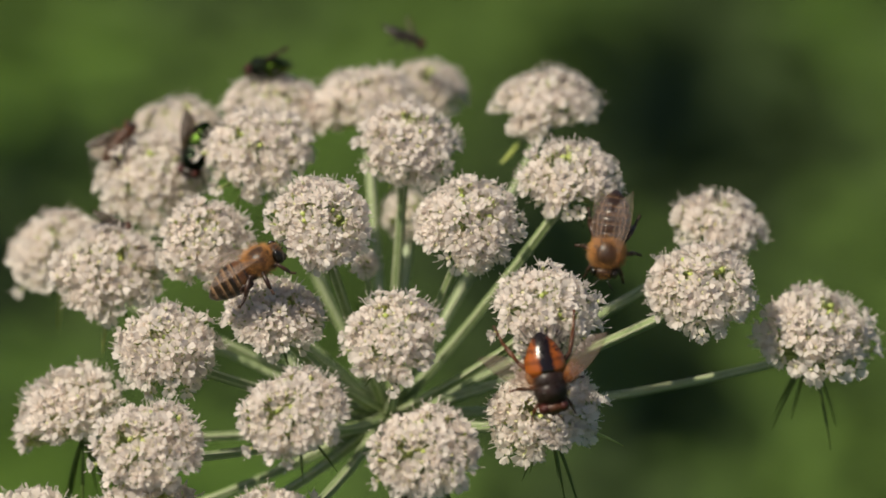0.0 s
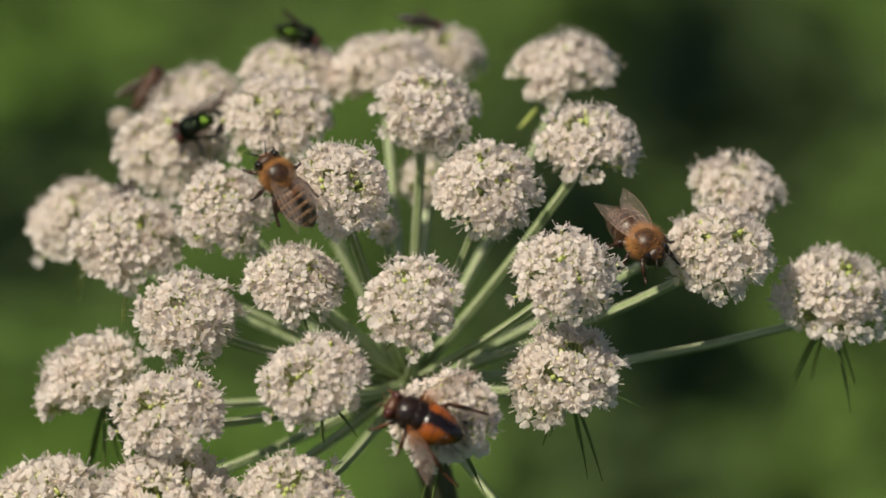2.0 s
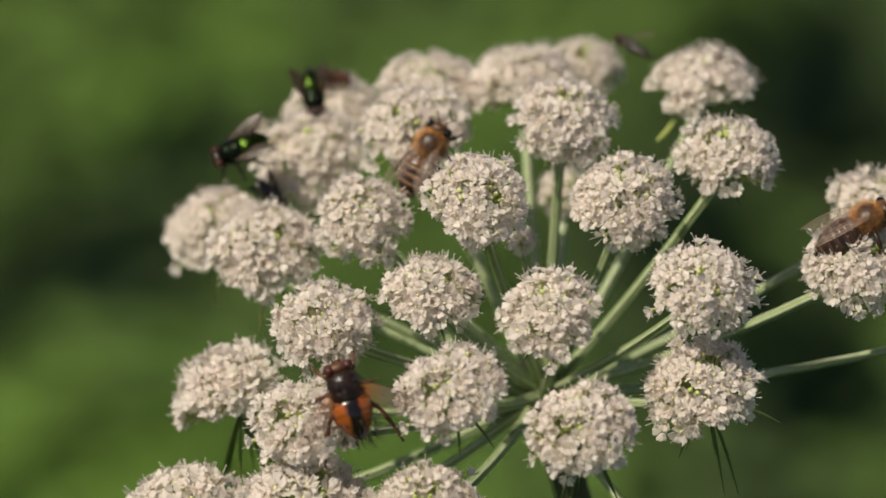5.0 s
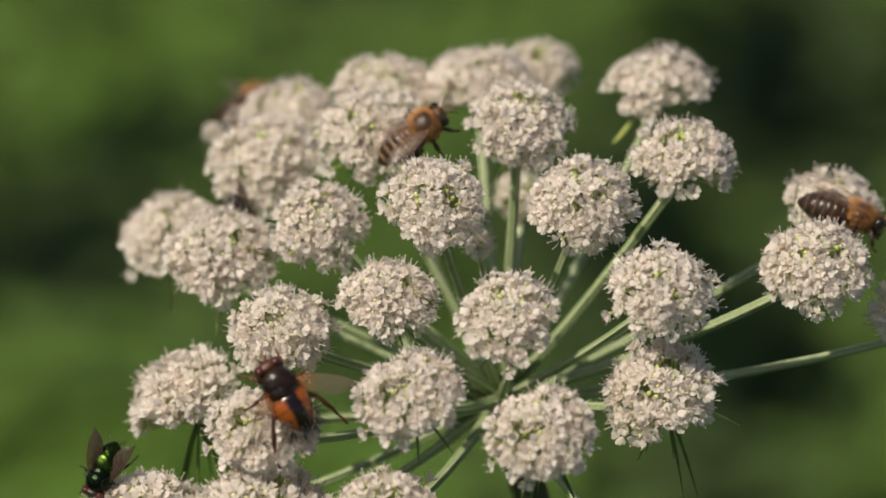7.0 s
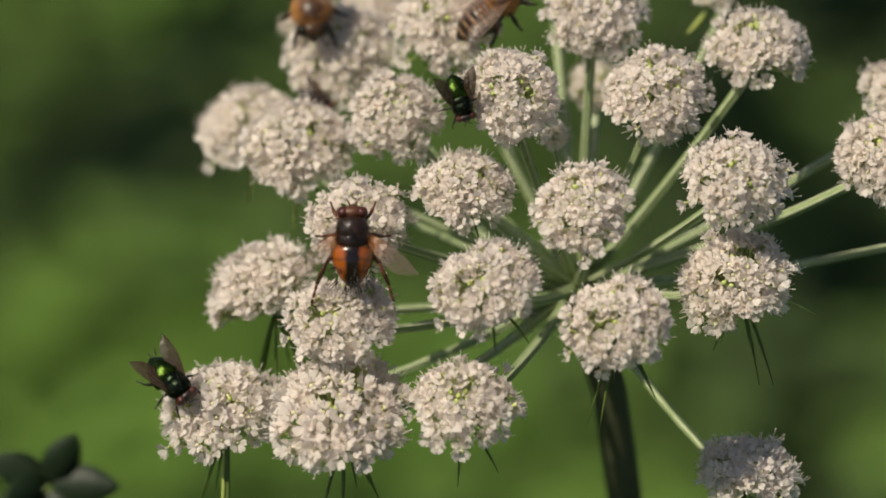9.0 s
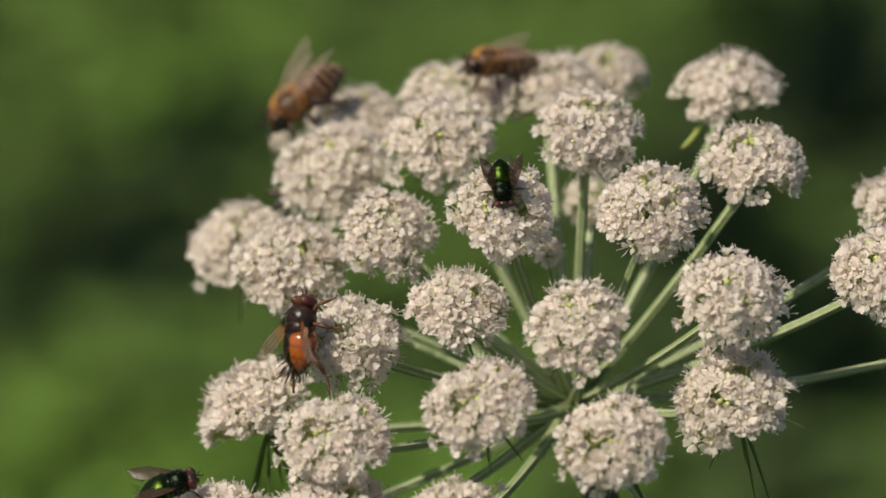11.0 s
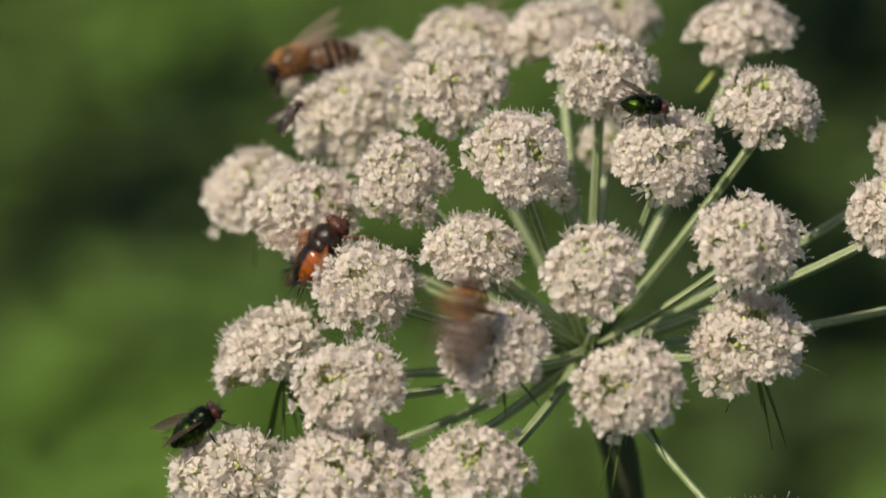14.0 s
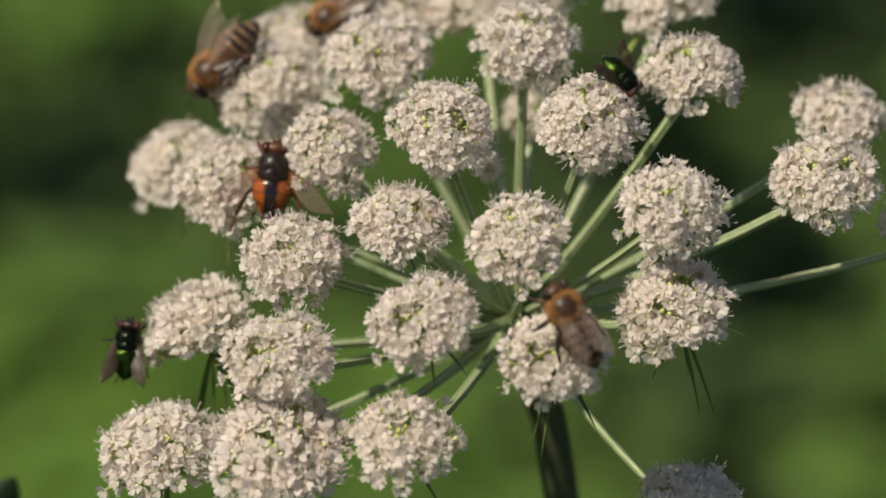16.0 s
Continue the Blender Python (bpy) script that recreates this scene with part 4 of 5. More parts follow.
dark_fly = fly("small_dark_fly", "small slender dark fly with brownish wings", "flies on the umbel", FLY_BLACK, FLY_BLACK, FLY_RUST, LEG_BLACK, WING_SMOKE, 0.50, 9, 0.75, 66, 5, 8.0, 60, 0.2, 0.9)
hover_fly = fly("hovering_fly", "dark slender fly hovering over the umbel", "flies on the umbel", FLY_BLACK, FLY_BLACK, FLY_RUST, LEG_BLACK, WING_FAINT, 0.54, 10, 0.7, 30, 15, 8.0, 60, 0.18, 1.1)
far_fly = fly("tiny_fly", "tiny dark fly on the wing beside the umbel", "flies on the umbel", FLY_BLACK, FLY_BLACK, FLY_BLACK, LEG_BLACK, WING_FAINT, 0.36, 11, 0.8, 25, 20, 8.5, 40)


def motions():
    # body poses of every insect, in metres and degrees

    walk(parasite_fly, [
        (0, pose(0.01860, -0.04256, 1.12978, 17.8, 58.9, -66.1)),
        (0.5, pose(0.01740, -0.04191, 1.12786, -32.8, 42.8, -152.1)),
        (0.88, pose(0.01700, -0.04300, 1.12850, -32.8, 42.8, -152.1)),
        (0.92, pose(0.01100, -0.05000, 1.12700, -36.6, 17.5, -172.4)),
        (0.96, pose(0.00520, -0.05500, 1.12400, -42.2, -20.4, 161.8)),
        (1, pose(0.00062, -0.05656, 1.11897, -23.0, -55.8, 123.3)),
        (1.5, pose(0.00319, -0.05466, 1.12467, -30.7, -48.4, 139.6)),
        (2, pose(0.00068, -0.05464, 1.12457, -36.9, -19.8, 166.6)),
        (2.5, pose(-0.00099, -0.05494, 1.12405, -36.7, -7.7, 174.0)),
        (3, pose(-0.00786, -0.04740, 1.12828, -35.9, -25.3, 163.4)),
        (3.5, pose(-0.02496, -0.04652, 1.12394, -37.3, 6.7, -177.1)),
        (4, pose(-0.02700, -0.04467, 1.12349, -36.6, -34.8, 158.1)),
        (4.2, pose(-0.02576, -0.04513, 1.12244, -33.1, -45.7, 146.4)),
        (6.3, pose(-0.02732, -0.04514, 1.12517, -19.1, -57.8, 118.9)),
        (6.5, pose(-0.02862, -0.04491, 1.12536, -30.4, -48.9, 140.6)),
        (7, pose(-0.02842, -0.04526, 1.12466, -31.8, -46.4, 143.8)),
        (7.5, pose(-0.02960, -0.04497, 1.12561, -32.2, -44.0, 146.9)),
        (8, pose(-0.03048, -0.04357, 1.12617, -34.1, -36.9, 154.8)),
        (8.5, pose(-0.03086, -0.04414, 1.12725, -9.3, -4.7, 111.3)),
        (9, pose(-0.02979, -0.04141, 1.12833, 0.0, -60.0, 90.0)),
        (9.5, pose(-0.03017, -0.03204, 1.12568, 4.5, -60.5, 83.2)),
        (9.7, pose(-0.03436, -0.03043, 1.12499, -20.6, -56.4, 122.6)),
        (11.8, pose(-0.03645, -0.02947, 1.12686, -51.7, -62.4, 49.4)),
        (12, pose(-0.03681, -0.02482, 1.12545, -51.7, -62.4, 49.4)),
        (12.5, pose(-0.03693, -0.02506, 1.12429, -51.7, -62.4, 49.4)),
        (13, pose(-0.03714, -0.02495, 1.12510, -51.7, -62.4, 49.4)),
        (13.5, pose(-0.03670, -0.02391, 1.12634, -51.7, -62.4, 49.4)),
        (14, pose(-0.03552, -0.01822, 1.12384, 1.7, -49.2, 24.4)),
        (14.5, pose(-0.03339, -0.01713, 1.12414, 9.1, -34.1, 22.6)),
        (15, pose(-0.03160, -0.02167, 1.12752, 10.0, -24.4, 14.7)),
        (15.5, pose(-0.03098, -0.01606, 1.12899, 15.3, -55.3, 56.4)),
        (16, pose(-0.03199, -0.01209, 1.12680, 8.6, -59.5, 76.1)),
    ])
    walk(bee_a, [
        (0, pose(-0.01900, -0.02618, 1.13517, 1.2, -27.6, 14.1)),
        (0.5, pose(-0.01972, -0.02591, 1.13620, 1.0, -46.7, 33.0)),
        (1, pose(-0.01853, -0.02090, 1.13693, -1.2, -60.3, 73.2)),
        (1.5, pose(-0.01744, -0.02858, 1.14374, -9.9, -60.5, 102.2)),
        (2, pose(-0.01677, -0.02965, 1.14409, -33.2, -43.6, 146.5)),
        (2.5, pose(-0.01688, -0.03075, 1.14345, -36.2, -25.4, 163.0)),
        (3, pose(-0.01873, -0.02937, 1.14380, -35.9, -25.3, 163.4)),
        (3.5, pose(-0.01880, -0.02694, 1.14281, -36.0, -34.5, 157.4)),
        (4, pose(-0.01768, -0.02050, 1.14006, -1.4, -62.1, 91.2)),
        (4.2, pose(-0.01746, -0.01048, 1.13582, 10.2, -60.9, 73.5)),
        (6.3, pose(-0.01394, -0.00082, 1.13847, 33.7, -40.5, 27.4)),
        (6.5, pose(-0.01330, -0.00063, 1.13888, 34.1, -39.5, 26.2)),
        (7, pose(-0.01226, -0.00063, 1.13874, 35.4, -32.4, 19.4)),
        (7.5, pose(-0.01228, -0.00040, 1.13928, 35.1, -32.5, 20.3)),
        (8, pose(-0.01170, -0.00014, 1.13934, 34.8, -33.0, 21.3)),
        (8.5, pose(-0.01195, 0.00013, 1.14000, 34.0, -32.7, 21.8)),
        (9, pose(-0.01185, 0.00057, 1.14060, 34.1, -32.7, 21.8)),
        (9.25, pose(-0.01039, 0.01156, 1.13902, 37.4, 6.8, -22.1)),
        (9.5, pose(-0.00893, 0.02255, 1.13745, 8.0, 35.8, -76.4)),
        (9.7, pose(-0.00833, 0.02307, 1.13824, 3.7, 30.6, -84.0)),
        (10.75, pose(-0.00957, 0.02512, 1.13735, -6.8, 4.2, -138.3)),
        (11.8, pose(-0.01082, 0.02717, 1.13647, 8.4, -19.7, 168.6)),
        (12, pose(-0.01121, 0.02757, 1.13625, 8.4, -19.7, 168.6)),
        (12.5, pose(-0.01106, 0.03115, 1.13441, 8.3, -19.6, 168.6)),
        (13, pose(-0.01278, 0.03991, 1.12820, 7.9, 2.6, -178.7)),
        (13.5, pose(-0.01340, 0.04118, 1.12673, 7.8, 2.5, -178.9)),
        (14, pose(-0.01579, 0.03801, 1.12832, 8.7, 2.3, -178.7)),
        (14.5, pose(-0.01698, 0.02516, 1.13544, 9.1, -0.2, 179.5)),
        (15, pose(-0.01854, 0.02438, 1.13524, 9.4, -0.0, 179.3)),
        (15.5, pose(-0.02184, 0.02330, 1.13404, 9.4, 10.4, -174.6)),
        (16, pose(-0.02324, 0.02458, 1.13283, -35.3, 26.7, -164.2)),
    ])
    walk(bee_b, [
        (0, pose(0.02769, -0.01488, 1.13391, -8.3, 60.9, -106.1)),
        (0.5, pose(0.02693, -0.01694, 1.13254, 13.9, 29.8, -59.0)),
        (1, pose(0.02772, -0.01936, 1.13122, 16.5, 10.5, -58.9)),
        (1.5, pose(0.02791, -0.02174, 1.13320, 16.5, 10.5, -58.9)),
        (2, pose(0.02865, -0.02355, 1.13383, 16.5, 10.5, -58.9)),
        (2.5, pose(0.02852, -0.02385, 1.13338, 16.5, 10.5, -58.9)),
        (3, pose(0.02864, -0.02330, 1.13418, 16.0, 10.7, -49.3)),
        (3.5, pose(0.02878, -0.02415, 1.13351, 17.6, 21.2, -33.7)),
        (4, pose(0.03170, -0.02591, 1.13467, 12.9, -0.7, -0.1)),
        (4.2, pose(0.03352, -0.02323, 1.13456, 9.8, -39.3, 25.6)),
        (6.3, pose(0.04238, -0.01791, 1.13629, -8.0, 4.4, -2.9)),
        (6.5, pose(0.04153, -0.01782, 1.13633, -7.9, 4.4, -3.0)),
        (7, pose(0.04431, -0.00958, 1.13214, -8.1, 17.8, -11.2)),
        (7.25, pose(0.04320, -0.00812, 1.13452, 16.2, -17.9, 30.6)),
        (7.5, pose(0.04209, -0.00666, 1.13690, 6.8, -60.4, 78.7)),
        (8, pose(0.05297, -0.01308, 1.14520, 29.7, -47.8, 38.2)),
        (9, pose(0.09074, -0.01571, 1.15825, 29.1, -47.2, 38.7)),
        (9.75, pose(0.10332, -0.04026, 1.13816, 51.1, 9.5, -9.5)),
        (10.5, pose(0.11591, -0.06480, 1.11807, 8.2, 60.4, -77.6)),
        (11.3, pose(0.06970, -0.11106, 1.07025, -35.3, 33.9, -158.3)),
        (11.9, pose(0.01596, -0.10727, 1.07696, -46.7, -23.5, 152.8)),
        (12.5, pose(-0.03777, -0.10348, 1.08366, 21.2, -56.7, 56.4)),
        (13.1, pose(-0.11500, -0.05000, 1.13500, 42.7, -64.8, 45.0)),
        (13.5, pose(-0.05741, -0.04422, 1.19494, 22.0, -12.5, 6.3)),
        (13.7, pose(-0.03988, -0.04028, 1.18924, 22.1, 31.1, -25.0)),
        (13.8, pose(-0.04050, -0.04774, 1.17375, 22.1, 31.1, -25.0)),
        (13.9, pose(-0.04575, -0.06600, 1.16077, 29.4, -17.5, 18.4)),
        (14, pose(-0.01690, -0.04725, 1.13060, 11.6, -59.3, 72.2)),
        (14.2, pose(0.00563, -0.05545, 1.12331, 4.4, -60.2, 83.4)),
        (14.5, pose(0.00634, -0.05435, 1.12465, -10.2, -59.1, 105.9)),
        (15, pose(0.00578, -0.05370, 1.12606, -7.1, -59.4, 100.5)),
        (15.5, pose(0.00592, -0.05225, 1.12752, -19.1, -55.8, 120.7)),
        (16, pose(0.00530, -0.05154, 1.12807, -27.8, -49.1, 137.6)),
    ])
    walk(bee_c, [
        (0, pose(-0.12327, 0.04488, 1.16282, 37.5, 13.0, -9.4)),
        (4.2, pose(-0.12990, 0.04111, 1.15814, 37.6, 13.8, -8.0)),
        (6.5, pose(-0.08573, 0.02811, 1.13671, 37.1, 9.3, -5.7)),
        (6.8, pose(-0.04750, 0.04000, 1.12900, 28.0, 6.0, 25.0)),
        (7, pose(-0.03472, 0.04341, 1.11998, 20.2, 3.6, 60.6)),
        (7.5, pose(-0.03496, 0.04365, 1.12079, 20.3, 4.2, 60.9)),
        (8, pose(-0.03485, 0.04390, 1.12070, 17.5, 1.2, 64.8)),
        (8.167, pose(-0.03528, 0.03560, 1.12545, 25.5, 16.0, 18.5)),
        (8.333, pose(-0.03572, 0.02730, 1.13020, 19.3, 31.7, -31.6)),
        (8.5, pose(-0.03616, 0.01900, 1.13495, -0.1, 36.3, -90.1)),
        (9, pose(-0.03622, 0.01336, 1.13536, 3.8, 36.1, -83.5)),
        (9.5, pose(-0.03599, 0.01707, 1.13583, 2.7, 23.6, -85.5)),
        (9.7, pose(-0.03662, 0.01701, 1.13516, -0.1, 24.0, -90.3)),
        (11.8, pose(-0.03681, 0.03244, 1.12854, 9.3, 31.5, -160.3)),
        (12, pose(-0.03712, 0.03208, 1.12783, 9.2, 31.5, -160.3)),
        (12.5, pose(-0.03693, 0.03178, 1.12723, 9.2, 31.6, -160.4)),
        (13, pose(-0.03687, 0.03225, 1.12813, 8.4, 23.1, -166.7)),
        (13.5, pose(-0.03652, 0.03203, 1.12767, 8.3, 22.9, -166.9)),
        (14, pose(-0.03790, 0.02861, 1.12781, 8.8, 14.8, -171.4)),
        (14.5, pose(-0.03767, 0.02801, 1.12793, 9.3, 14.9, -171.5)),
        (15, pose(-0.03907, 0.01714, 1.13160, 12.0, 37.6, -154.0)),
        (15.5, pose(-0.03908, 0.01675, 1.13081, 11.8, 37.3, -154.5)),
        (16, pose(-0.03931, 0.01629, 1.12992, 2.7, 42.0, -149.8)),
    ])
    walk(green_fly_a, [
        (0, pose(-0.02619, 0.01271, 1.13224, -21.5, 56.5, -127.5)),
        (0.5, pose(-0.02655, 0.01218, 1.13231, -24.5, 54.2, -133.1)),
        (1, pose(-0.02638, 0.01237, 1.13202, -12.3, 59.6, -112.3)),
        (1.5, pose(-0.02620, 0.01162, 1.13139, -12.9, 59.6, -112.8)),
        (2, pose(-0.02803, 0.01068, 1.13180, -36.6, 17.1, -172.2)),
        (2.5, pose(-0.03141, 0.00906, 1.13054, -36.4, 16.9, -171.9)),
        (3, pose(-0.03483, 0.00917, 1.12989, -35.2, 28.4, -163.4)),
        (3.5, pose(-0.03466, 0.00766, 1.12814, -32.3, 45.3, -147.7)),
        (4, pose(-0.03670, 0.00829, 1.12778, -33.0, 45.6, -147.8)),
        (4.2, pose(-0.03643, 0.00818, 1.12844, -36.6, 28.7, -163.4)),
        (6.3, pose(-0.05785, -0.01800, 1.13393, -36.7, 16.7, -171.0)),
        (6.367, pose(-0.05861, -0.02360, 1.12645, -5.5, 40.0, -108.9)),
        (6.433, pose(-0.05937, -0.02919, 1.11898, 32.6, 23.9, -41.3)),
        (6.5, pose(-0.06013, -0.03479, 1.11150, 37.0, -11.6, 5.8)),
        (6.75, pose(-0.05615, -0.03315, 1.10859, 36.9, 34.9, -40.3)),
        (7, pose(-0.05216, -0.03150, 1.10568, -25.2, 53.7, -132.6)),
        (7.5, pose(-0.05325, -0.03217, 1.10465, -25.2, 53.2, -132.3)),
        (8, pose(-0.05446, -0.03303, 1.10338, -20.2, 56.3, -122.6)),
        (8.5, pose(-0.05454, -0.03624, 1.10472, 13.1, 39.2, -67.2)),
        (9, pose(-0.05367, -0.03691, 1.10621, 25.9, 25.7, -41.5)),
        (9.5, pose(-0.05406, -0.03553, 1.10609, 35.5, 27.8, -17.5)),
        (9.7, pose(-0.05392, -0.03609, 1.10615, 35.8, 27.6, -17.3)),
        (11.8, pose(-0.05147, -0.03125, 1.10596, -4.6, -33.9, 21.7)),
        (12, pose(-0.05097, -0.03092, 1.10647, -4.1, -30.4, 18.8)),
        (12.5, pose(-0.05149, -0.03145, 1.10565, -3.2, -17.8, 10.0)),
        (13, pose(-0.05197, -0.03122, 1.10605, -3.1, -17.9, 10.0)),
        (13.5, pose(-0.05225, -0.03120, 1.10614, -3.0, -17.8, 9.9)),
        (14, pose(-0.05171, -0.03147, 1.10563, -5.1, -32.6, 21.1)),
        (14.5, pose(-0.05087, -0.03125, 1.10592, -5.6, -32.6, 21.2)),
        (15, pose(-0.05204, -0.03015, 1.10794, 11.4, -42.6, 31.6)),
        (15.5, pose(-0.05132, -0.02164, 1.10464, 15.1, -51.9, 47.1)),
        (16, pose(-0.05164, -0.02051, 1.10655, 8.6, -59.5, 76.1)),
    ])
    walk(green_fly_b, [
        (0, pose(-0.01685, 0.03139, 1.13516, 22.7, 6.9, -178.5)),
        (0.25, pose(-0.01696, 0.02992, 1.13614, 3.1, 12.9, -144.1)),
        (0.5, pose(-0.01707, 0.02845, 1.13711, -10.6, 28.6, -111.1)),
        (1, pose(-0.01631, 0.02777, 1.13736, 1.5, 24.2, -91.0)),
        (1.25, pose(-0.01576, 0.02952, 1.13614, -8.0, 12.2, -49.2)),
        (1.5, pose(-0.01521, 0.03127, 1.13492, -23.0, 9.4, -7.3)),
        (2, pose(-0.01524, 0.03139, 1.13516, -23.0, 15.1, -10.4)),
        (2.25, pose(-0.01623, 0.02909, 1.13585, -13.0, 32.8, -69.1)),
        (2.5, pose(-0.01723, 0.02680, 1.13653, -29.4, 48.5, -142.7)),
        (3, pose(-0.01937, 0.02776, 1.13564, -28.9, 48.4, -141.8)),
        (3.5, pose(-0.02083, 0.02908, 1.13478, -25.7, 54.0, -132.8)),
        (4, pose(-0.02276, 0.03025, 1.13294, -30.3, 50.2, -141.1)),
        (4.2, pose(-0.02424, 0.03086, 1.13094, -29.8, 50.1, -140.6)),
        (5.25, pose(-0.03544, 0.01386, 1.13512, 32.6, 38.8, -46.6)),
        (6.3, pose(-0.04665, -0.00314, 1.13929, 37.0, -5.6, 2.6)),
        (6.5, pose(0.01730, -0.00039, 1.14192, 37.1, -5.6, 2.5)),
        (6.8, pose(0.04230, 0.00990, 1.16692, 36.4, -23.7, 13.1)),
        (8.1, pose(-0.08244, -0.00320, 1.16270, 36.2, 9.7, -5.7)),
        (8.5, pose(-0.01492, -0.02190, 1.14295, 35.6, -10.8, 6.3)),
        (8.75, pose(-0.01565, -0.02238, 1.14140, 39.3, 23.6, -18.6)),
        (9, pose(-0.01638, -0.02285, 1.13984, 20.6, 55.2, -56.3)),
        (9.5, pose(-0.01642, -0.02295, 1.14014, 25.1, 53.0, -48.5)),
        (9.7, pose(-0.01496, -0.02087, 1.14237, -34.9, 34.6, -157.7)),
        (10.75, pose(-0.01091, -0.02099, 1.14326, -10.4, 54.0, -105.2)),
        (11.8, pose(-0.00685, -0.02112, 1.14416, 30.3, 48.1, -38.0)),
        (12, pose(-0.00598, -0.02270, 1.14248, 25.8, 53.3, -47.7)),
        (12.25, pose(-0.00133, -0.01631, 1.14048, 42.4, 17.2, -12.9)),
        (12.5, pose(0.00332, -0.00992, 1.13847, 36.7, -20.8, 11.8)),
        (13, pose(0.00351, -0.01243, 1.14005, 36.6, -23.1, 13.3)),
        (13.5, pose(0.00687, -0.01296, 1.14251, -12.9, 5.4, -3.2)),
        (14, pose(0.00636, -0.01367, 1.14266, -13.7, 5.6, -3.2)),
        (14.5, pose(0.00673, -0.01438, 1.14259, -14.1, 0.2, -0.5)),
        (15, pose(0.01016, -0.00503, 1.13877, -14.4, 5.2, -3.7)),
        (15.5, pose(0.00993, -0.01177, 1.14187, -4.5, 10.7, -7.0)),
        (16, pose(0.01329, -0.01212, 1.14155, 32.9, 38.5, -28.0)),
    ])
    walk(rust_fly, [
        (0, pose(-0.03681, 0.01757, 1.13059, 32.2, -44.8, 30.2)),
        (0.5, pose(-0.03554, 0.01703, 1.13263, 24.5, -54.2, 46.9)),
        (1, pose(-0.03527, 0.01860, 1.13250, 24.3, -54.1, 47.2)),
        (1.5, pose(-0.03528, 0.03242, 1.12673, 31.6, -45.4, 31.8)),
        (2, pose(-0.03595, 0.03230, 1.12654, 29.6, -48.8, 37.0)),
        (2.25, pose(-0.03567, 0.03107, 1.12747, 3.6, -27.0, 24.6)),
        (2.5, pose(-0.03539, 0.02985, 1.12840, -23.5, -11.8, 5.0)),
        (3, pose(-0.03400, 0.03028, 1.12901, -23.8, -11.8, 5.6)),
        (3.5, pose(-0.03386, 0.03127, 1.12922, -22.7, -5.7, 2.3)),
        (4, pose(-0.03310, 0.03365, 1.12903, -22.1, -0.7, -0.1)),
        (4.2, pose(-0.03256, 0.03351, 1.12905, -22.4, -0.8, 0.1)),
        (6.3, pose(-0.02803, 0.03277, 1.12950, -23.0, -0.6, -0.2)),
        (6.5, pose(-0.02892, 0.03397, 1.12945, -22.9, -0.6, -0.3)),
        (7, pose(-0.02800, 0.04056, 1.12292, 19.3, -21.9, 55.7)),
        (7.5, pose(-0.02768, 0.04064, 1.12343, 19.4, -21.4, 56.0)),
        (8, pose(-0.02780, 0.04052, 1.12263, 19.4, -21.1, 56.2)),
        (8.5, pose(-0.02645, 0.03649, 1.12377, 19.2, -20.3, 56.3)),
        (9, pose(-0.02584, 0.03479, 1.12283, 19.2, -20.5, 56.3)),
        (9.5, pose(-0.02729, 0.03403, 1.12444, 19.9, -20.8, 55.7)),
        (9.7, pose(-0.02689, 0.03548, 1.12353, 19.8, -21.2, 55.8)),
        (11.8, pose(-0.02836, 0.03773, 1.12198, 36.9, 0.2, -0.1)),
        (16, pose(-0.03182, 0.03547, 1.12305, 36.0, 0.7, -1.3)),
    ])
    walk(dark_fly, [
        (0, pose(-0.03716, 0.00028, 1.12666, 37.4, -1.6, -1.4)),
        (1, pose(-0.03705, 0.00029, 1.12669, 36.9, -1.4, -1.6)),
        (1.5, pose(-0.03742, 0.01196, 1.12064, 37.0, -1.1, -1.5)),
        (2, pose(-0.03773, 0.01131, 1.12080, 36.5, 26.7, -18.0)),
        (2.5, pose(-0.03842, 0.01158, 1.12151, 36.2, 26.7, -17.9)),
        (3, pose(-0.03885, 0.01170, 1.12136, 35.8, 26.6, -17.5)),
        (3.5, pose(-0.03860, 0.01097, 1.12213, 35.3, 37.8, -25.6)),
        (4, pose(-0.03818, 0.01132, 1.12229, 35.9, 38.1, -24.9)),
        (4.2, pose(-0.03820, 0.01108, 1.12267, 35.7, 37.8, -24.9)),
        (6.3, pose(-0.03511, 0.00345, 1.12524, 34.9, 37.8, -25.6)),
        (7, pose(-0.03520, 0.00511, 1.12453, 34.9, 37.6, -26.1)),
        (9, pose(-0.03533, 0.00749, 1.12322, 35.2, 22.8, -14.0)),
        (9.5, pose(-0.03523, 0.00745, 1.12334, 35.8, 23.3, -14.2)),
        (12, pose(-0.03959, 0.01928, 1.12085, 34.6, -38.1, 25.6)),
        (12.5, pose(-0.03939, 0.01936, 1.12083, 34.6, -38.2, 25.4)),
        (13, pose(-0.03962, 0.01979, 1.12254, 35.4, -34.8, 22.2)),
        (13.5, pose(-0.04073, 0.01437, 1.12555, 15.5, -34.7, 22.0)),
        (14, pose(-0.03969, 0.00720, 1.13035, 7.4, -42.7, 31.3)),
        (14.5, pose(-0.03873, 0.00666, 1.13288, 5.3, -24.1, 14.6)),
        (15, pose(-0.03887, 0.00393, 1.13440, 4.7, -27.2, 16.8)),
        (15.5, pose(-0.03856, 0.00508, 1.13368, 13.9, -33.9, 22.2)),
        (16, pose(-0.03689, 0.00528, 1.13462, 14.9, -30.7, 19.0)),
    ])
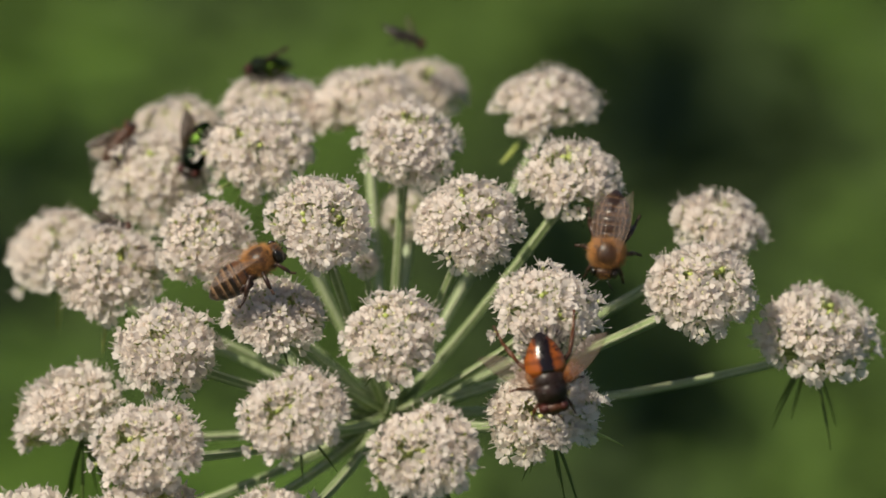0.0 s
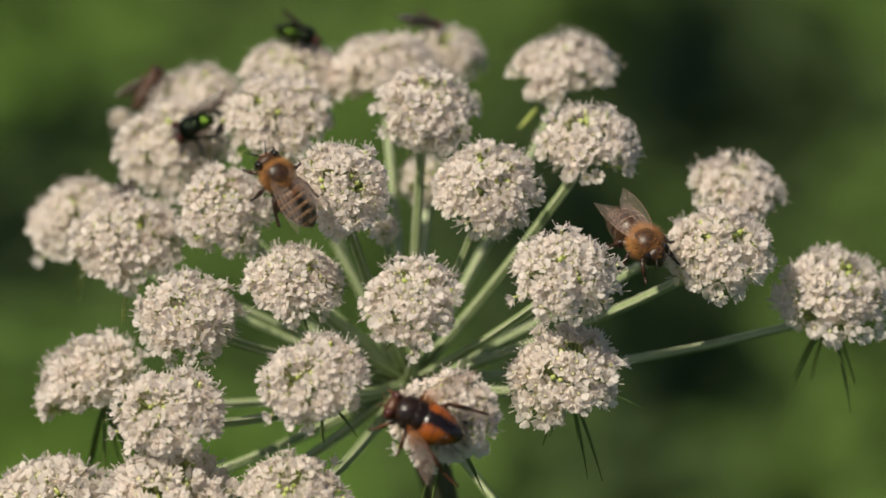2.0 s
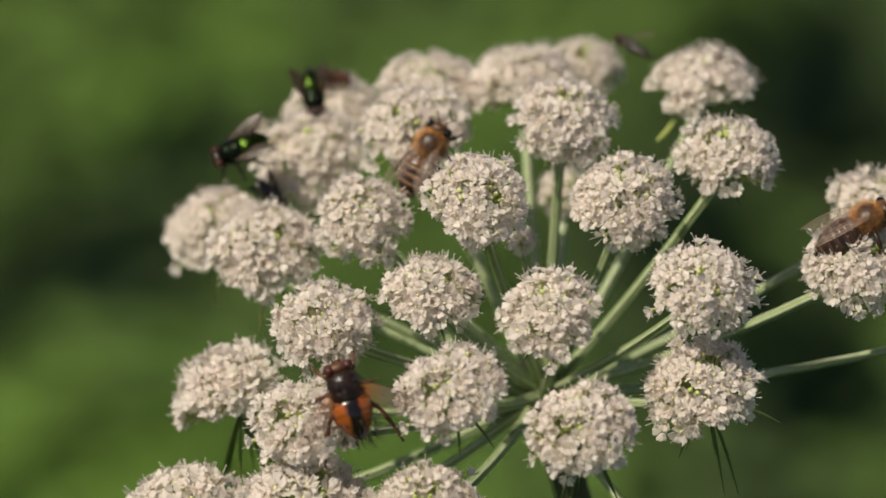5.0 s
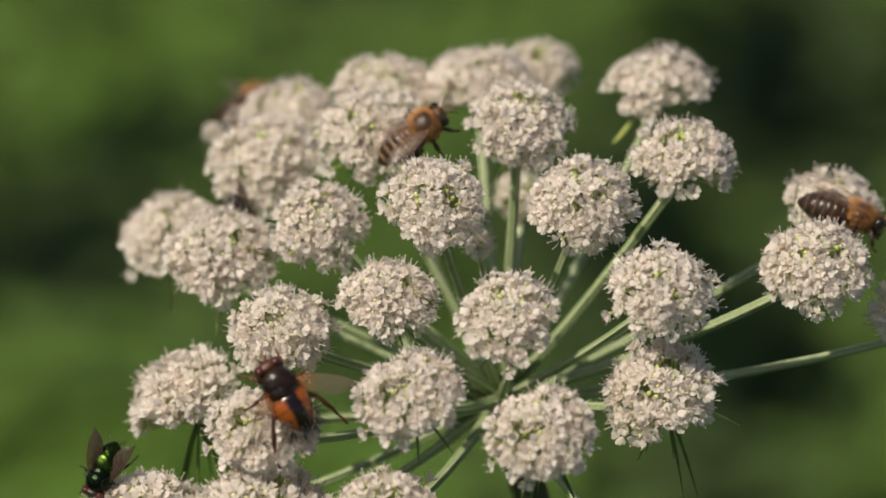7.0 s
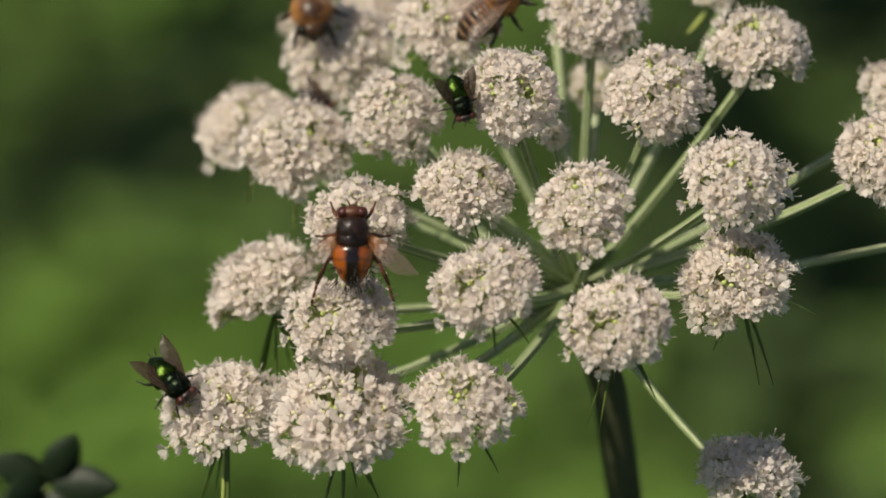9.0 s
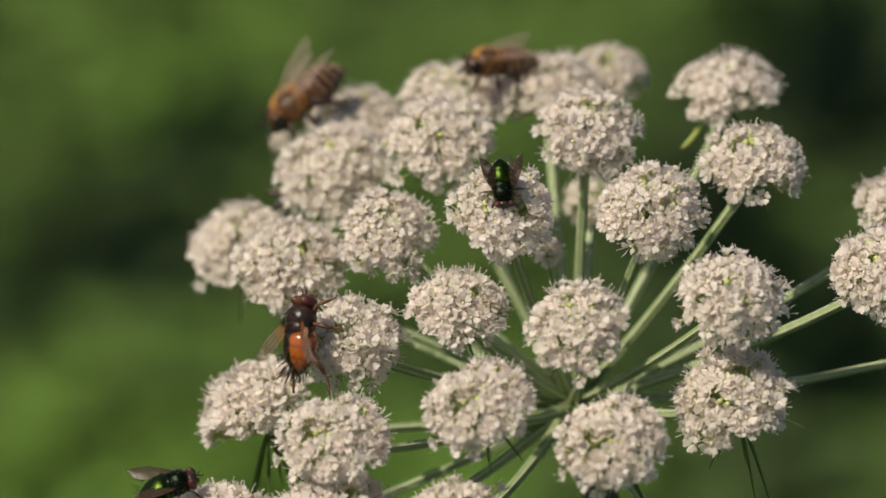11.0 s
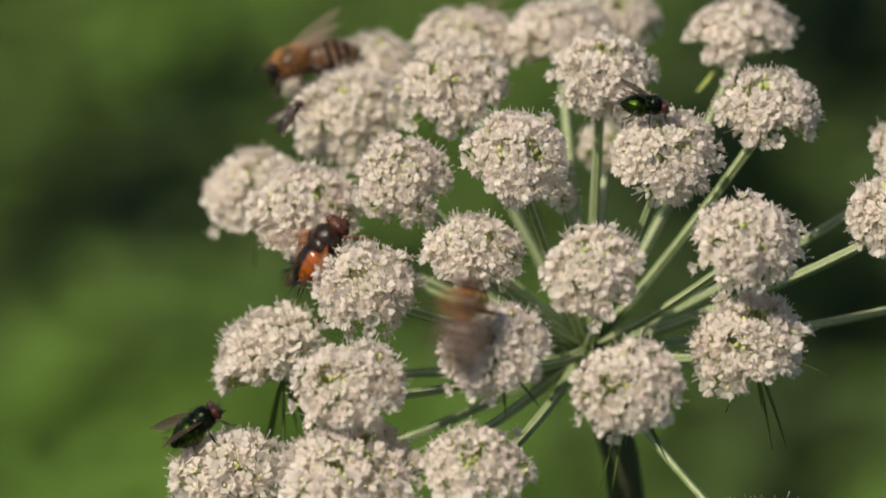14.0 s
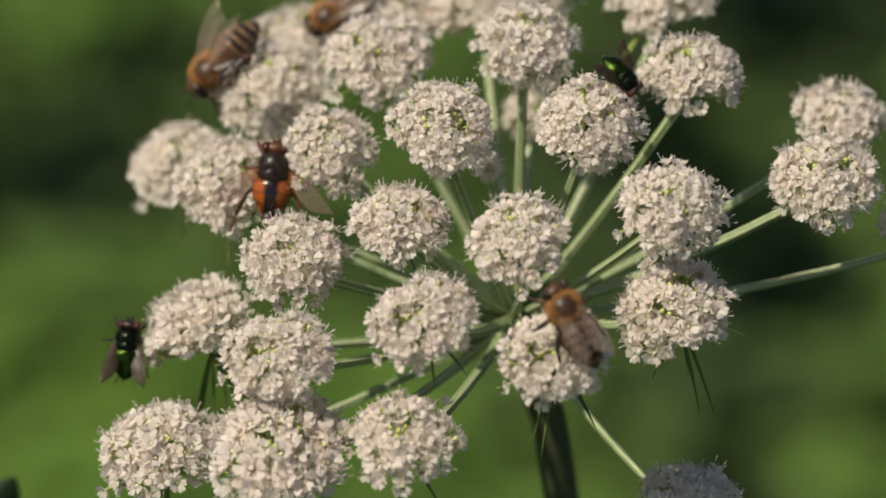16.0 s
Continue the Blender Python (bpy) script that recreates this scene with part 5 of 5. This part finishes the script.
    walk(hover_fly, [
        (0, pose(0.00208, 0.03185, 1.13992, -12.6, 19.3, -13.2)),
        (0.1, pose(0.00214, -0.00234, 1.16228, -13.0, 4.0, -4.5)),
        (0.3, pose(0.00162, -0.01653, 1.16726, -13.0, 4.0, -4.5)),
        (0.4, pose(0.00378, -0.05973, 1.17044, -13.0, 4.0, -4.5)),
        (0.5, pose(-0.00007, -0.07983, 1.16429, -13.0, 4.0, -4.5)),
        (0.6, pose(-0.00536, -0.08744, 1.16065, -13.0, 4.0, -4.5)),
        (0.7, pose(0.00252, -0.09503, 1.15792, -13.0, 4.0, -4.5)),
        (0.8, pose(0.02820, -0.08398, 1.16001, -13.0, 4.0, -4.5)),
        (0.9, pose(0.04891, -0.05728, 1.16052, -13.0, 4.0, -4.5)),
        (1.0, pose(0.04079, -0.03558, 1.15688, -13.0, 4.0, -4.5)),
        (1.1, pose(0.04290, -0.02538, 1.15555, -13.0, 4.0, -4.5)),
        (1.2, pose(0.03917, -0.01995, 1.15477, -13.0, 4.0, -4.5)),
        (1.333, pose(0.03773, 0.01855, 1.14902, -25.0, -16.4, 112.5)),
        (1.5, pose(0.03328, 0.02559, 1.15553, -37.0, -9.9, 172.4)),
        (1.667, pose(0.02291, 0.03019, 1.14815, -25.1, -11.1, 111.5)),
        (1.833, pose(0.01253, 0.03480, 1.14078, -18.2, -1.5, 52.0)),
        (2, pose(0.00216, 0.03941, 1.13340, -23.0, 9.4, -7.1)),
        (2.5, pose(0.00375, 0.03966, 1.13404, -23.3, 9.5, -7.0)),
        (3, pose(0.00418, 0.03911, 1.13291, 36.4, 4.3, -3.6)),
        (3.167, pose(0.00469, 0.03906, 1.13285, 33.6, 10.3, -61.2)),
        (3.333, pose(0.00519, 0.03902, 1.13278, 26.9, 11.1, -119.7)),
        (3.5, pose(0.00570, 0.03897, 1.13272, 22.7, 6.0, -177.5)),
        (4, pose(0.00398, 0.03937, 1.13345, 22.1, 6.0, -177.2)),
        (4.2, pose(0.00340, 0.03949, 1.13365, 22.4, 6.1, -177.1)),
        (5.25, pose(0.01615, 0.03304, 1.13362, 4.1, -22.1, 119.5)),
        (6.3, pose(0.02890, 0.02659, 1.13360, 30.0, -48.5, 37.8)),
        (6.5, pose(0.03182, 0.02972, 1.13692, 30.2, -48.5, 37.6)),
        (6.8, pose(0.04123, 0.03698, 1.15349, 30.0, -48.6, 37.5)),
        (16, pose(0.07884, 0.04764, 1.16391, 30.0, -46.8, 36.7)),
    ])
    walk(far_fly, [
        (0, pose(-0.09345, 0.02984, 1.10113, 37.5, 8.3, -6.8)),
        (2, pose(-0.06950, 0.02064, 1.08366, 37.0, 8.9, -6.8)),
        (2.5, pose(-0.05109, 0.00552, 1.09531, 36.7, 15.2, -10.3)),
        (3, pose(-0.05939, 0.01425, 1.09088, 26.6, 52.1, -47.6)),
        (3.25, pose(-0.07331, 0.02596, 1.10297, -35.1, 36.2, -139.1)),
        (3.5, pose(-0.08723, 0.03767, 1.11507, -37.4, -9.3, 174.2)),
        (16, pose(-0.14102, 0.03155, 1.11627, -35.8, -10.5, 173.0)),
    ])


motions()
